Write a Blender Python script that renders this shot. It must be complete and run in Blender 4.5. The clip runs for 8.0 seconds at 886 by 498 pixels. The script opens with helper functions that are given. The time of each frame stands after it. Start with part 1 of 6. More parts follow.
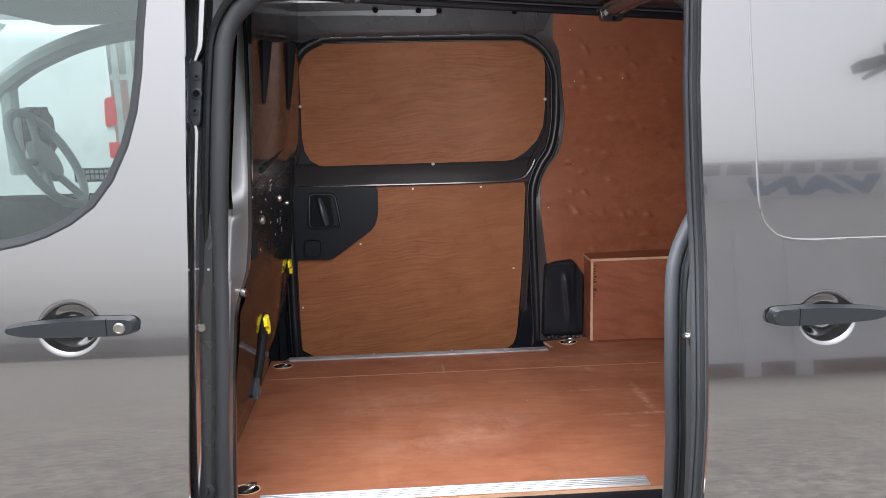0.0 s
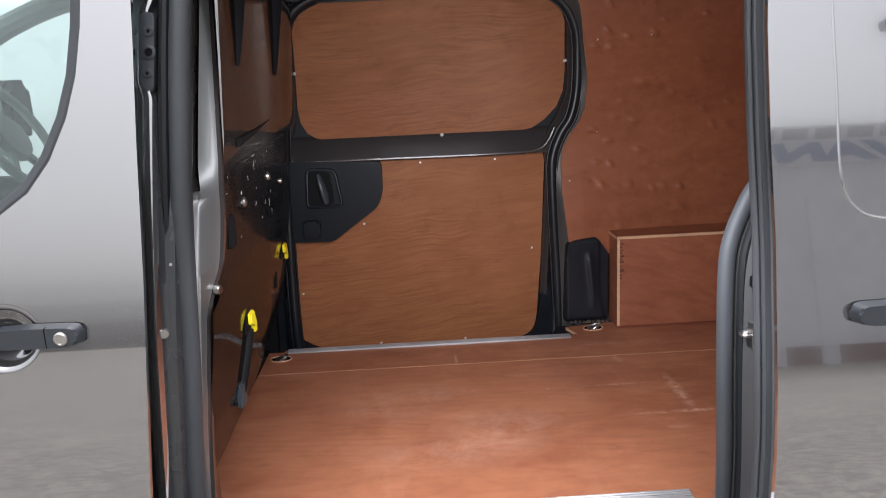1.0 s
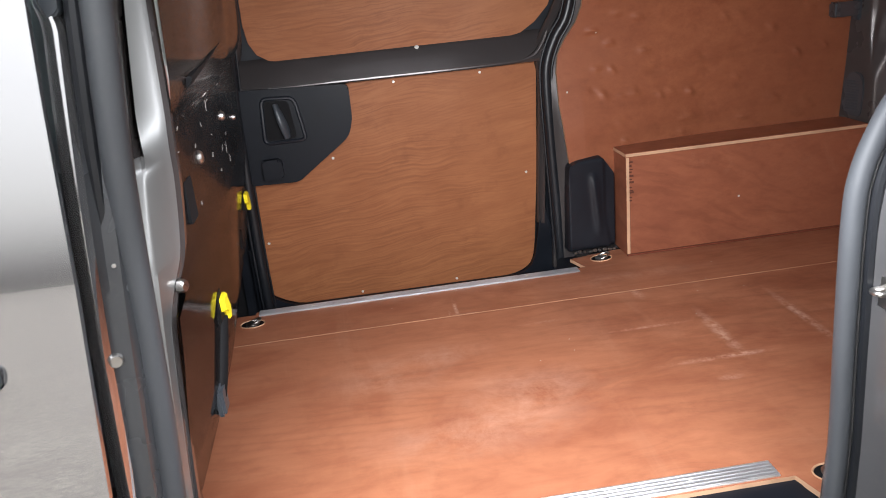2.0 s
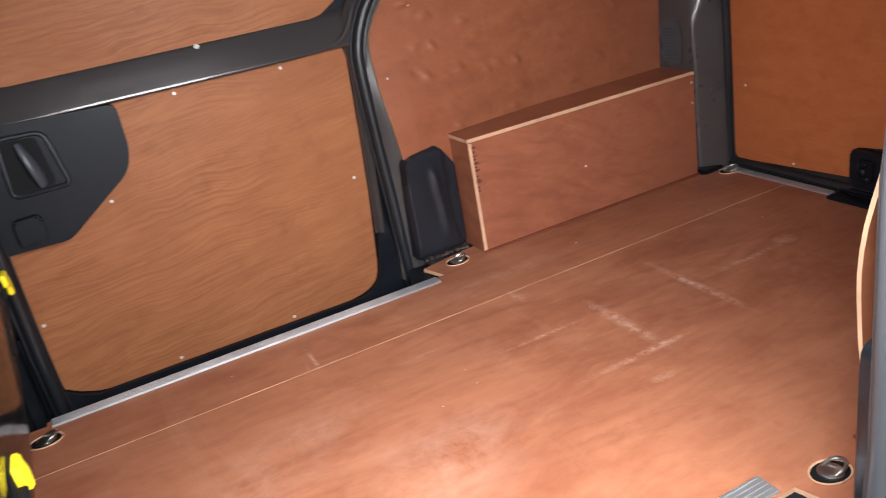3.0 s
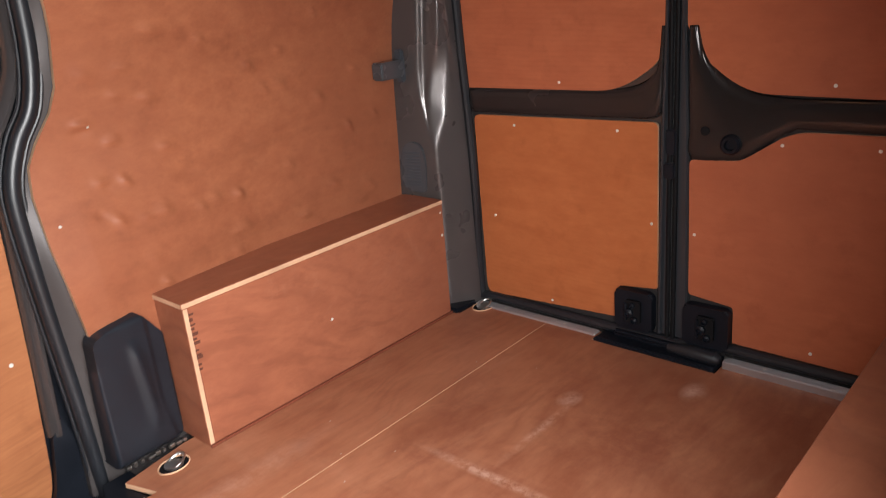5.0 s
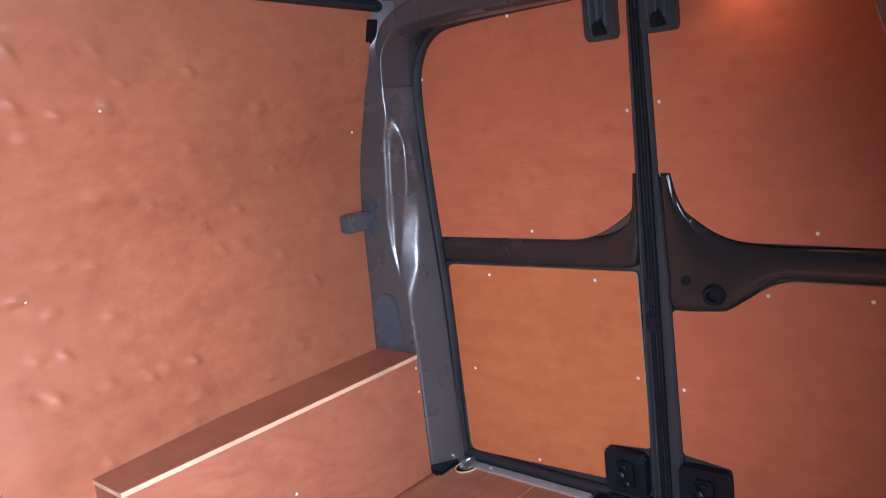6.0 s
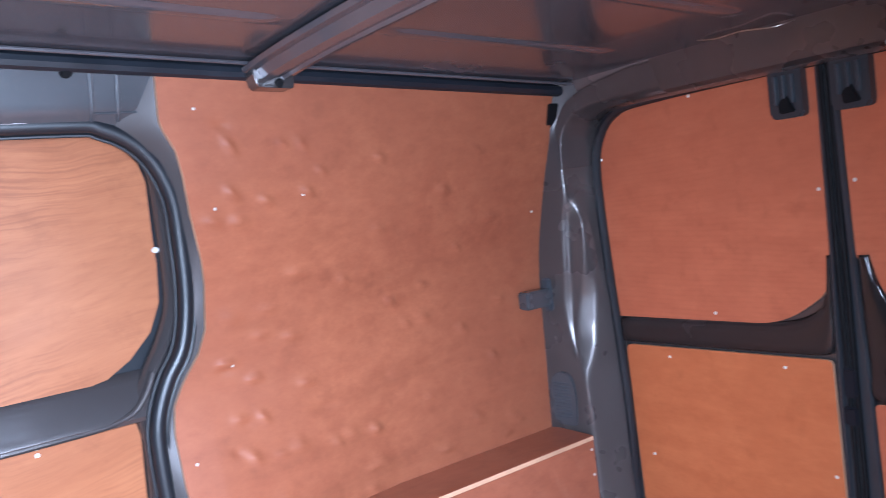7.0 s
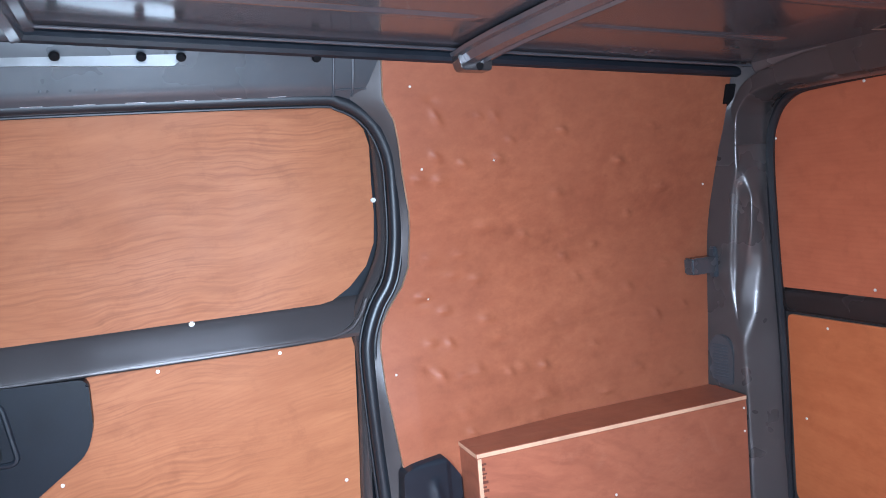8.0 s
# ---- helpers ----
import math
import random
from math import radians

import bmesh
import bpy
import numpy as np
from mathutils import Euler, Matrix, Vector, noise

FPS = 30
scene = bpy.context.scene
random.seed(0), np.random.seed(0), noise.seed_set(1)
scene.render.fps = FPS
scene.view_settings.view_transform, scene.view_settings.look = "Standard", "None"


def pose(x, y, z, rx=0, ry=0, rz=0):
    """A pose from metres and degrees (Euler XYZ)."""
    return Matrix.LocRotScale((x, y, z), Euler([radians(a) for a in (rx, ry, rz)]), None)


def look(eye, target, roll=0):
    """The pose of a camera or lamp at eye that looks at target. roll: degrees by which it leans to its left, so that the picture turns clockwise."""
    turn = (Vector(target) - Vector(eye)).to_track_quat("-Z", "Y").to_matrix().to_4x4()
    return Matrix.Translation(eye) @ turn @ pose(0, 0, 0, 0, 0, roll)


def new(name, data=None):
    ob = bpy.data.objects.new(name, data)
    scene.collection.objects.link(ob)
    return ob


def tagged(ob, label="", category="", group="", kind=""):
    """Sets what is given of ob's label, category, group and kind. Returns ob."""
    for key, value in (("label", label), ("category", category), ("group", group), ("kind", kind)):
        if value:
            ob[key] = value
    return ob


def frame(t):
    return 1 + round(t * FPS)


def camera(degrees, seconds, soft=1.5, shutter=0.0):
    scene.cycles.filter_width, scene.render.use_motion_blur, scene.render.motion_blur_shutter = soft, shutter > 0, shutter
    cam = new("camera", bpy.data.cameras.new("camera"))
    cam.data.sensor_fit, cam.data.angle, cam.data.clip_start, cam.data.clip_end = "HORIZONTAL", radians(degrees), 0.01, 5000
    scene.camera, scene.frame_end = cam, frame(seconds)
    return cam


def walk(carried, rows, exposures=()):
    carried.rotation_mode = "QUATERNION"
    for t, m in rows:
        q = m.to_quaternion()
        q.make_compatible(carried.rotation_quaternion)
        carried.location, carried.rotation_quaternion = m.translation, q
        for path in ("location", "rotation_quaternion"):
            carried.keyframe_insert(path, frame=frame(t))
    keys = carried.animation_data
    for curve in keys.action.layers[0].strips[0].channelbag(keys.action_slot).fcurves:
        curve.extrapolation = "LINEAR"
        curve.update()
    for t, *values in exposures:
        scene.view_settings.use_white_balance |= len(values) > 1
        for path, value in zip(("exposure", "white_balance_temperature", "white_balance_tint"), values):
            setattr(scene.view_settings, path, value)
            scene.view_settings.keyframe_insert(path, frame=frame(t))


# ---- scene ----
cam = camera(58.9, 8.0, 0.8, 0.2)
PATH = [
    (0, (-0.796, -2.58, 1.645), (-0.688, -0.618, 1.27), -1.5),
    (0.5, (-0.789, -2.472, 1.633), (-0.682, -0.51, 1.256), -1.9),
    (1, (-0.767, -2.287, 1.615), (-0.699, -0.338, 1.173), -2.6),
    (1.2, (-0.785, -2.224, 1.598), (-0.732, -0.29, 1.09), -2.9),
    (2.3, (-0.946, -1.708, 1.618), (-0.659, 0.145, 0.922), -8.3),
    (2.5, (-0.979, -1.602, 1.607), (-0.606, 0.236, 0.913), -10.2),
    (3, (-0.981, -1.396, 1.575), (-0.267, 0.306, 0.805), -10.5),
    (3.5, (-1.057, -1.207, 1.596), (0.019, 0.24, 0.732), -7.6),
    (4, (-1.028, -1.111, 1.586), (0.165, 0.23, 0.704), -5.6),
    (4.5, (-0.882, -1.005, 1.601), (0.352, 0.351, 0.803), -5.8),
    (5, (-0.77, -0.884, 1.617), (0.612, 0.393, 0.939), -5.0),
    (5.2, (-0.734, -0.863, 1.625), (0.68, 0.409, 1.005), -5.5),
    (6.3, (-0.59, -0.871, 1.68), (0.848, 0.489, 1.395), -6.7),
    (6.5, (-0.59, -0.88, 1.688), (0.807, 0.533, 1.46), -7.0),
    (7, (-0.614, -0.908, 1.676), (0.528, 0.728, 1.536), -7.3),
    (7.5, (-0.678, -0.99, 1.679), (0.116, 0.84, 1.527), -7.0),
    (8, (-0.727, -1.188, 1.684), (-0.023, 0.675, 1.498), -4.7),
]
EXPOSURES = [(0, 0.52, 6300, 12), (1.2, 0.58, 6300, 12), (2.3, 1.36, 6400, 10), (2.5, 1.38, 6400, 10), (3, 1.52, 6400, 10), (3.5, 1.58, 6500, 10), (4, 1.50, 6900, 10), (4.5, 1.72, 6900, 10), (5, 2.08, 6600, 10), (5.2, 2.18, 6500, 10), (6.3, 2.68, 4850, 10), (7, 2.66, 4850, 10), (7.5, 2.44, 5100, 7), (8, 2.36, 4950, 4)]
walk(cam, [(t, look(eye, target, roll)) for t, eye, target, roll in PATH], EXPOSURES)

# ---- daylight: an overcast yard ----
world = bpy.data.worlds.new("overcast_sky")
scene.world = world
world.use_nodes = True
wn = world.node_tree.nodes
wn.clear()
sky = wn.new("ShaderNodeTexSky")
sky.sky_type, sky.sun_disc = "NISHITA", False
sky.sun_elevation, sky.sun_rotation = radians(64), radians(188)
sky.dust_density, sky.air_density, sky.ozone_density = 6.0, 1.6, 1.0
soft_sky = wn.new("ShaderNodeHueSaturation")
soft_sky.inputs["Saturation"].default_value = 0.12
back = wn.new("ShaderNodeBackground")
back.inputs["Strength"].default_value = 0.145
wout = wn.new("ShaderNodeOutputWorld")
world.node_tree.links.new(sky.outputs[0], soft_sky.inputs["Color"])
world.node_tree.links.new(soft_sky.outputs[0], back.inputs["Color"])
world.node_tree.links.new(back.outputs[0], wout.inputs["Surface"])
sun = new("sun", bpy.data.lights.new("sun", "SUN"))
sun.data.energy, sun.data.angle, sun.data.color = 0.2, radians(45), (1.0, 0.96, 0.9)
sun.matrix_world = look((-0.6, -4.0, 8.8), (0, 0, 0.6))
# area lamp added in the open side doorway, standing in for sky light
doorway = new("doorway_daylight", bpy.data.lights.new("doorway_daylight", "AREA"))
doorway.data.shape, doorway.data.size, doorway.data.size_y = "RECTANGLE", 0.68, 0.74
doorway.data.energy, doorway.data.color = 9.6, (0.97, 0.98, 1.0)
doorway.matrix_world = look((-0.65, -0.94, 1.52), (-0.44, 0.48, 0.74))
doorway.data.spread = radians(145)
# the lit load bay lamp
bay = new("bay_lamp_glow", bpy.data.lights.new("bay_lamp_glow", "AREA"))
bay.data.shape, bay.data.size, bay.data.size_y = "RECTANGLE", 0.11, 0.02
bay.data.energy, bay.data.color = 0.028, (1.0, 0.50, 0.24)
bay.matrix_world = look((0.915, -0.275, 1.822), (1.01, -0.37, 1.66))


# ---- materials ----
def nodes_of(name):
    m = bpy.data.materials.new(name)
    m.use_nodes = True
    nt = m.node_tree
    return m, nt, nt.nodes["Principled BSDF"]


def add(nt, kind, **values):
    n = nt.nodes.new(kind)
    for key, value in values.items():
        n.inputs[key.replace("_", " ")].default_value = value
    return n


def ramp(nt, source, stops):
    n = nt.nodes.new("ShaderNodeValToRGB")
    el = n.color_ramp.elements
    while len(el) < len(stops):
        el.new(0.5)
    for e, (p, c) in zip(el, stops):
        e.position = p
        e.color = (*c, 1) if isinstance(c, tuple) else (c, c, c, 1)
    nt.links.new(source, n.inputs[0])
    return n.outputs[0]


def mixed(nt, fac, a, b, blend="MIX"):
    n = nt.nodes.new("ShaderNodeMix")
    n.data_type, n.blend_type = "RGBA", blend
    for sock, v in ((n.inputs[0], fac), (n.inputs[6], a), (n.inputs[7], b)):
        if hasattr(v, "links"):
            nt.links.new(v, sock)
        else:
            sock.default_value = v if not isinstance(v, tuple) else (*v, 1)
    return n.outputs[2]


def place_coords(nt, scale=(1, 1, 1), shift=(0, 0, 0), turn=(0, 0, 0)):
    tc = nt.nodes.new("ShaderNodeNewGeometry")
    source = tc.outputs["Position"]
    if any(turn):
        tn = nt.nodes.new("ShaderNodeMapping")
        tn.inputs["Rotation"].default_value = [radians(a) for a in turn]
        nt.links.new(source, tn.inputs[0])
        source = tn.outputs[0]
    mp = nt.nodes.new("ShaderNodeMapping")
    mp.inputs["Scale"].default_value = scale
    mp.inputs["Location"].default_value = shift
    nt.links.new(source, mp.inputs[0])
    return mp.outputs[0]


def noise_of(nt, coords, scale, detail=4.0, rough=0.55, distort=0.0):
    n = add(nt, "ShaderNodeTexNoise", Scale=scale, Detail=detail, Roughness=rough, Distortion=distort)
    nt.links.new(coords, n.inputs["Vector"])
    return n.outputs[0]


def bumped(nt, bsdf, height, strength, distance):
    b = add(nt, "ShaderNodeBump", Strength=strength, Distance=distance)
    nt.links.new(height, b.inputs["Height"])
    nt.links.new(b.outputs[0], bsdf.inputs["Normal"])


def plywood(name, dark, light, stretch, seed=0.0, figure=0.5, rough=0.42, scuffs=0.0, turn=(0, 0, 0), waves=(170.0, 20.0, 2.5, "Z", 2.0), fine_grain=1.0, marks=(), dark_patches=(), plane="xy", spec=0.35, streaks=(), mottle=0.0):
    """Varnished hardwood-faced plywood; stretch: how the grain runs along x, y, z (small: along it)."""
    m, nt, b = nodes_of(name)
    co = place_coords(nt, stretch, (seed, seed * 0.7, seed * 0.3), turn)
    # growth lines: height bands along one axis, warped by slow noise
    split = nt.nodes.new("ShaderNodeSeparateXYZ")
    nt.links.new(co, split.inputs[0])
    slow = noise_of(nt, co, waves[2], 2.0, 0.35)
    quick = noise_of(nt, place_coords(nt, tuple(0.45 if c < 1 else 1.0 for c in stretch), (seed, 1.0, 2.0), turn), 9.0, 2.0, 0.5)
    total = split.outputs[waves[3]]
    for op, source, k in (("MULTIPLY_ADD", slow, waves[1]), ("MULTIPLY_ADD", quick, waves[4])):
        n = nt.nodes.new("ShaderNodeMath")
        n.operation = op
        n.inputs[1].default_value = k / waves[0]
        nt.links.new(source, n.inputs[0])
        nt.links.new(total, n.inputs[2])
        total = n.outputs[0]
    n = nt.nodes.new("ShaderNodeMath")
    n.operation = "PINGPONG"
    n.inputs[1].default_value = 1.0 / waves[0]
    nt.links.new(total, n.inputs[0])
    m2 = nt.nodes.new("ShaderNodeMath")
    m2.operation = "MULTIPLY"
    m2.inputs[1].default_value = waves[0]
    nt.links.new(n.outputs[0], m2.inputs[0])
    lines = ramp(nt, m2.outputs[0], ((0.0, 0.0), (0.28, 0.55), (0.6, 0.9), (1.0, 1.0)))
    zone = ramp(nt, noise_of(nt, place_coords(nt, tuple(max(0.5, c) for c in stretch), (seed, 0, seed)), 2.6, 3.0, 0.6, 0.6), ((0.42, 0.0), (0.66, figure)))
    fine = noise_of(nt, co, 26.0, 6.0, 0.7)
    even = place_coords(nt, (1, 1, 1), (seed * 3, 0, seed))
    blot = noise_of(nt, even, 2.3, 4.0, 0.6)
    spots = noise_of(nt, even, 14.0, 5.0, 0.65)
    mid = tuple((p + q) / 2 for p, q in zip(dark, light))
    soft = [tuple(m + (c - m) * fine_grain for m, c in zip(mid, end)) for end in (dark, light)]
    tone = ramp(nt, fine, ((0.3, soft[0]), (0.72, soft[1])))
    lined = mixed(nt, lines, tuple(0.8 * c + 0.2 * d for c, d in zip(dark, mid)), tuple(1.03 * c for c in light))
    col = mixed(nt, zone, tone, lined)
    col = mixed(nt, ramp(nt, blot, ((0.35, 0.0), (0.7, 1.0))), col, mixed(nt, 0.55, col, dark))
    col = mixed(nt, ramp(nt, spots, ((0.55, 0.0), (0.85, 0.55))), col, tuple(0.75 * c for c in dark))
    if mottle:
        # uneven varnish: redder, darker patches a palm wide
        cloud = noise_of(nt, place_coords(nt, (0.8, 1.3, 1.0), (seed, seed, 0)), 5.5, 5.0, 0.62, 0.5)
        col = mixed(nt, ramp(nt, cloud, ((0.46, 0.0), (0.68, mottle))), col, (0.80 * dark[0], 0.66 * dark[1], 0.62 * dark[2]))
    height = fine
    if streaks:
        # dark pore lines that run along the board and waver
        along, across, warp, force, turned, seed2 = streaks
        geo = place_coords(nt, (1, 1, 1), (seed2, seed2, seed2), turned)
        sep = nt.nodes.new("ShaderNodeSeparateXYZ")
        nt.links.new(geo, sep.inputs[0])
        run, cross = (sep.outputs["X"], sep.outputs["Y"]) if plane == "xy" else (sep.outputs["X"], sep.outputs["Z"])
        drift = noise_of(nt, place_coords(nt, (1.1, 1.6, 1.6), (seed2, 0, 0), turned), 2.2, 2.0, 0.45)
        ripple = noise_of(nt, place_coords(nt, (1.0, 1.2, 1.2), (0, seed2, 2.0), turned), 11.0, 2.0, 0.5)
        for source, k in ((drift, warp), (ripple, 0.16 * warp)):
            n = nt.nodes.new("ShaderNodeMath")
            n.operation = "MULTIPLY_ADD"
            n.inputs[1].default_value = k
            nt.links.new(source, n.inputs[0])
            nt.links.new(cross, n.inputs[2])
            cross = n.outputs[0]
        flat = nt.nodes.new("ShaderNodeCombineXYZ")
        for source, k, slot in ((run, along, 0), (cross, across, 1)):
            n = nt.nodes.new("ShaderNodeMath")
            n.operation = "MULTIPLY"
            n.inputs[1].default_value = k
            nt.links.new(source, n.inputs[0])
            nt.links.new(n.outputs[0], flat.inputs[slot])
        pores = noise_of(nt, flat.outputs[0], 1.0, 3.0, 0.5)
        zoned = ramp(nt, noise_of(nt, place_coords(nt, (0.7, 1.3, 1.3), (seed2, seed2, 0)), 3.0, 2.0, 0.5), ((0.38, 0.15), (0.60, 1.0)))
        dark_line = mixed(nt, 1.0, ramp(nt, pores, ((0.50, 0.0), (0.64, force))), zoned, "MULTIPLY")
        pale_line = mixed(nt, 1.0, ramp(nt, pores, ((0.34, 0.55 * force), (0.47, 0.0))), zoned, "MULTIPLY")
        col = mixed(nt, dark_line, col, tuple(0.62 * c for c in dark))
        col = mixed(nt, pale_line, col, tuple(1.12 * c for c in light))
        height = pores
    if scuffs:
        sc = place_coords(nt, (0.6, 5.0, 2.0), (seed, 3.1, 0), (0, 0, 8))
        s1 = noise_of(nt, sc, 2.6, 6.0, 0.75, 0.4)
        s2 = noise_of(nt, place_coords(nt, (3.0, 0.5, 2.0), (1.7, seed, 0), (0, 0, -6)), 2.2, 6.0, 0.7, 0.5)
        worn = mixed(nt, 1.0, ramp(nt, s1, ((0.56, 0.0), (0.74, 1.0))), ramp(nt, s2, ((0.57, 0.0), (0.75, 1.0))), "ADD")
        fac = nt.nodes.new("ShaderNodeMath")
        fac.operation = "MULTIPLY"
        fac.inputs[1].default_value = scuffs
        nt.links.new(worn, fac.inputs[0])
        col = mixed(nt, fac.outputs[0], col, (0.62, 0.36, 0.24))
    for (x, y, hx, hy, force), tint in [(k, (0.64, 0.41, 0.31)) for k in marks] + [(k, (0.66 * dark[0], 0.48 * dark[1], 0.55 * dark[2])) for k in dark_patches]:
        # one worn patch, floor stain or darker wall patch, broken up by noise
        off = nt.nodes.new("ShaderNodeMapping")
        off.vector_type = "POINT"
        flatwise = plane == "xy"
        off.inputs["Location"].default_value = (-x / hx, -y / hy, 0) if flatwise else (-x / hx, 0, -y / hy)
        off.inputs["Scale"].default_value = (1 / hx, 1 / hy, 0) if flatwise else (1 / hx, 0, 1 / hy)
        geo = nt.nodes.new("ShaderNodeNewGeometry")
        nt.links.new(geo.outputs["Position"], off.inputs[0])
        wob = add(nt, "ShaderNodeVectorMath")
        wob.operation = "LENGTH"
        nt.links.new(off.outputs[0], wob.inputs[0])
        patch = ramp(nt, wob.outputs["Value"], ((0.10, 0.85 * force), (1.0, 0.0)))
        gaps = ramp(nt, noise_of(nt, even, 46.0 if min(hx, hy) < 0.026 else 14.0 if min(hx, hy) < 0.1 else 7.0, 6.0, 0.75, 0.3), ((0.40, 0.0), (0.62, 1.0)))
        col = mixed(nt, mixed(nt, 1.0, patch, gaps, "MULTIPLY"), col, tint)
    nt.links.new(col, b.inputs["Base Color"])
    nt.links.new(ramp(nt, blot, ((0.3, rough - 0.08), (0.7, rough + 0.1))), b.inputs["Roughness"])
    b.inputs["Specular IOR Level"].default_value = spec
    bumped(nt, b, height, 0.12, 0.002)
    return m


def plain(name, colour, rough=0.5, metal=0.0, coat=0.0, vary=0.15, scale=18.0, bump=0.05, spec=0.5, dirt=0.0, even=False, gloss=0.06, coat_ior=1.5):
    """A painted, moulded or bare surface with faint mottling, fine relief and some dust."""
    m, nt, b = nodes_of(name)
    co = place_coords(nt)
    big = noise_of(nt, co, scale * 0.18, 4.0, 0.6)
    small = noise_of(nt, co, scale * 6, 4.0, 0.6)
    col = mixed(nt, ramp(nt, big, ((0.3, 0.0), (0.75, 1.0))), tuple(c * (1 - vary) for c in colour), tuple(min(1, c * (1 + vary)) for c in colour))
    if dirt:
        sp = noise_of(nt, co, scale * 1.7, 6.0, 0.8)
        col = mixed(nt, ramp(nt, sp, ((0.55, 0.0), (0.8, dirt))), col, (0.32, 0.28, 0.24))
    nt.links.new(col, b.inputs["Base Color"])
    nt.links.new(ramp(nt, big, ((0.3, rough if even else max(0.02, rough - 0.06)), (0.75, rough + 0.01 if even else min(1, rough + 0.08)))), b.inputs["Roughness"])
    b.inputs["Metallic"].default_value = metal
    b.inputs["Coat Weight"].default_value = coat
    b.inputs["Coat Roughness"].default_value = gloss
    b.inputs["Coat IOR"].default_value = coat_ior
    b.inputs["Specular IOR Level"].default_value = spec
    if bump:
        bumped(nt, b, small, bump, 0.001)
    return m


PLY_DOOR = plywood("door_plywood", (0.218, 0.073, 0.028), (0.405, 0.163, 0.069), (0.17, 1, 1.0), 3.0, 0.26, turn=(0, 9, 0), waves=(30.0, 92.0, 2.6, "Z", 4.0), fine_grain=0.5, rough=0.55, spec=0.22, plane="xz", streaks=(4.5, 130.0, 0.13, 0.30, (0, 4, 0), 3.7))
# the lining's own list sets darker, redder patches on the wall
PLY_WALL = plywood("wall_plywood", (0.216, 0.066, 0.032), (0.362, 0.131, 0.063), (0.8, 1, 1.2), 1.0, 0.0, 0.46, fine_grain=0.55, spec=0.26, plane="xz", streaks=(1.2, 16.0, 0.06, 0.16, (0, 2, 0), 8.3), dark_patches=((0.62, 1.62, 0.32, 0.22, 0.55), (0.34, 1.48, 0.24, 0.14, 0.4), (0.80, 1.40, 0.14, 0.20, 0.3), (0.35, 1.05, 0.3, 0.06, 0.3), (0.10, 1.80, 0.2, 0.10, 0.3)))
PLY_FLOOR = plywood("floor_plywood", (0.250, 0.088, 0.046), (0.420, 0.176, 0.096), (0.30, 1.2, 1), 7.0, 0.42, 0.42, scuffs=0.12, mottle=0.55, streaks=(1.6, 46.0, 0.34, 0.14, (0, 0, 4), 1.3), waves=(8.0, 40.0, 2.2, "Y", 3.0), fine_grain=0.6,
                    marks=((0.29, 0.02, 0.019, 0.23, 0.85), (0.035, -0.01, 0.024, 0.19, 0.75), (-0.04, -0.152, 0.19, 0.014, 0.6), (0.03, -0.15, 0.08, 0.014, 0.6), (-0.14, 0.074, 0.15, 0.010, 0.7), (-0.08, 0.30, 0.02, 0.05, 0.75),
                           (-0.645, 0.39, 0.008, 0.10, 0.95), (-0.63, 0.335, 0.06, 0.008, 0.8), (-0.668, 0.355, 0.006, 0.03, 0.7), (0.644, 0.046, 0.045, 0.032, 1.0), (0.831, -0.186, 0.055, 0.035, 0.9), (-0.049, -0.252, 0.04, 0.016, 0.6), (0.50, 0.03, 0.20, 0.016, 0.5),
                           (-0.87, 0.0, 0.22, 0.15, 0.3), (-0.53, -0.18, 0.26, 0.15, 0.35), (-0.735, 0.083, 0.2, 0.09, 0.25), (-0.70, -0.32, 0.32, 0.12, 0.35), (-0.05, 0.45, 0.35, 0.05, 0.3), (-0.40, 0.20, 0.10, 0.012, 0.35)),
                    dark_patches=((0.60, -0.23, 0.34, 0.30, 0.6), (0.56, -0.127, 0.22, 0.14, 0.6), (0.75, 0.05, 0.26, 0.18, 0.5), (0.84, -0.42, 0.16, 0.18, 0.6), (0.15, -0.05, 0.35, 0.18, 0.4), (-0.25, -0.35, 0.40, 0.20, 0.35), (0.25, 0.18, 0.26, 0.10, 0.55), (-0.20, 0.15, 0.30, 0.12, 0.45), (0.46, 0.25, 0.24, 0.07, 0.6), (0.30, -0.45, 0.30, 0.12, 0.55), (-0.7, 0.47, 0.5, 0.06, 0.4), (-0.62, 0.24, 0.25, 0.06, 0.3)))
PLY_BOX = plywood("box_plywood", (0.230, 0.073, 0.040), (0.415, 0.151, 0.078), (0.6, 1.5, 1.5), 11.0, 0.0, 0.40, scuffs=0.10, fine_grain=0.4, plane="xz", streaks=(5.0, 26.0, 0.25, 0.34, (0, -22, 0), 6.1))
PLY_REAR = plywood("rear_door_plywood", (0.340, 0.092, 0.030), (0.540, 0.178, 0.066), (1, 0.35, 1.0), 5.0, 0.16, 0.40, waves=(150.0, 24.0, 2.5, "Z", 2.0), fine_grain=0.5)
PLY_REAR_RED = plywood("rear_door_red_plywood", (0.315, 0.083, 0.038), (0.510, 0.160, 0.075), (1, 0.35, 1.0), 9.0, 0.12, 0.40, waves=(150.0, 24.0, 2.5, "Z", 2.0), fine_grain=0.45)
PLY_EDGE = plain("plywood_edge", (0.56, 0.34, 0.21), 0.7, vary=0.3, scale=40)
SEAM = plain("worn_board_joint", (0.55, 0.31, 0.20), 0.7, vary=0.45, scale=60)
BULK = plain("dark_bulkhead_paint", (0.024, 0.018, 0.016), 0.10, 0.3, 0.35, dirt=0.03, bump=0.0)
BULK_WORN = plain("scratched_bulkhead_paint", (0.016, 0.015, 0.016), 0.20, 0.3, 0.4, dirt=0.30, scale=55, bump=0.06)
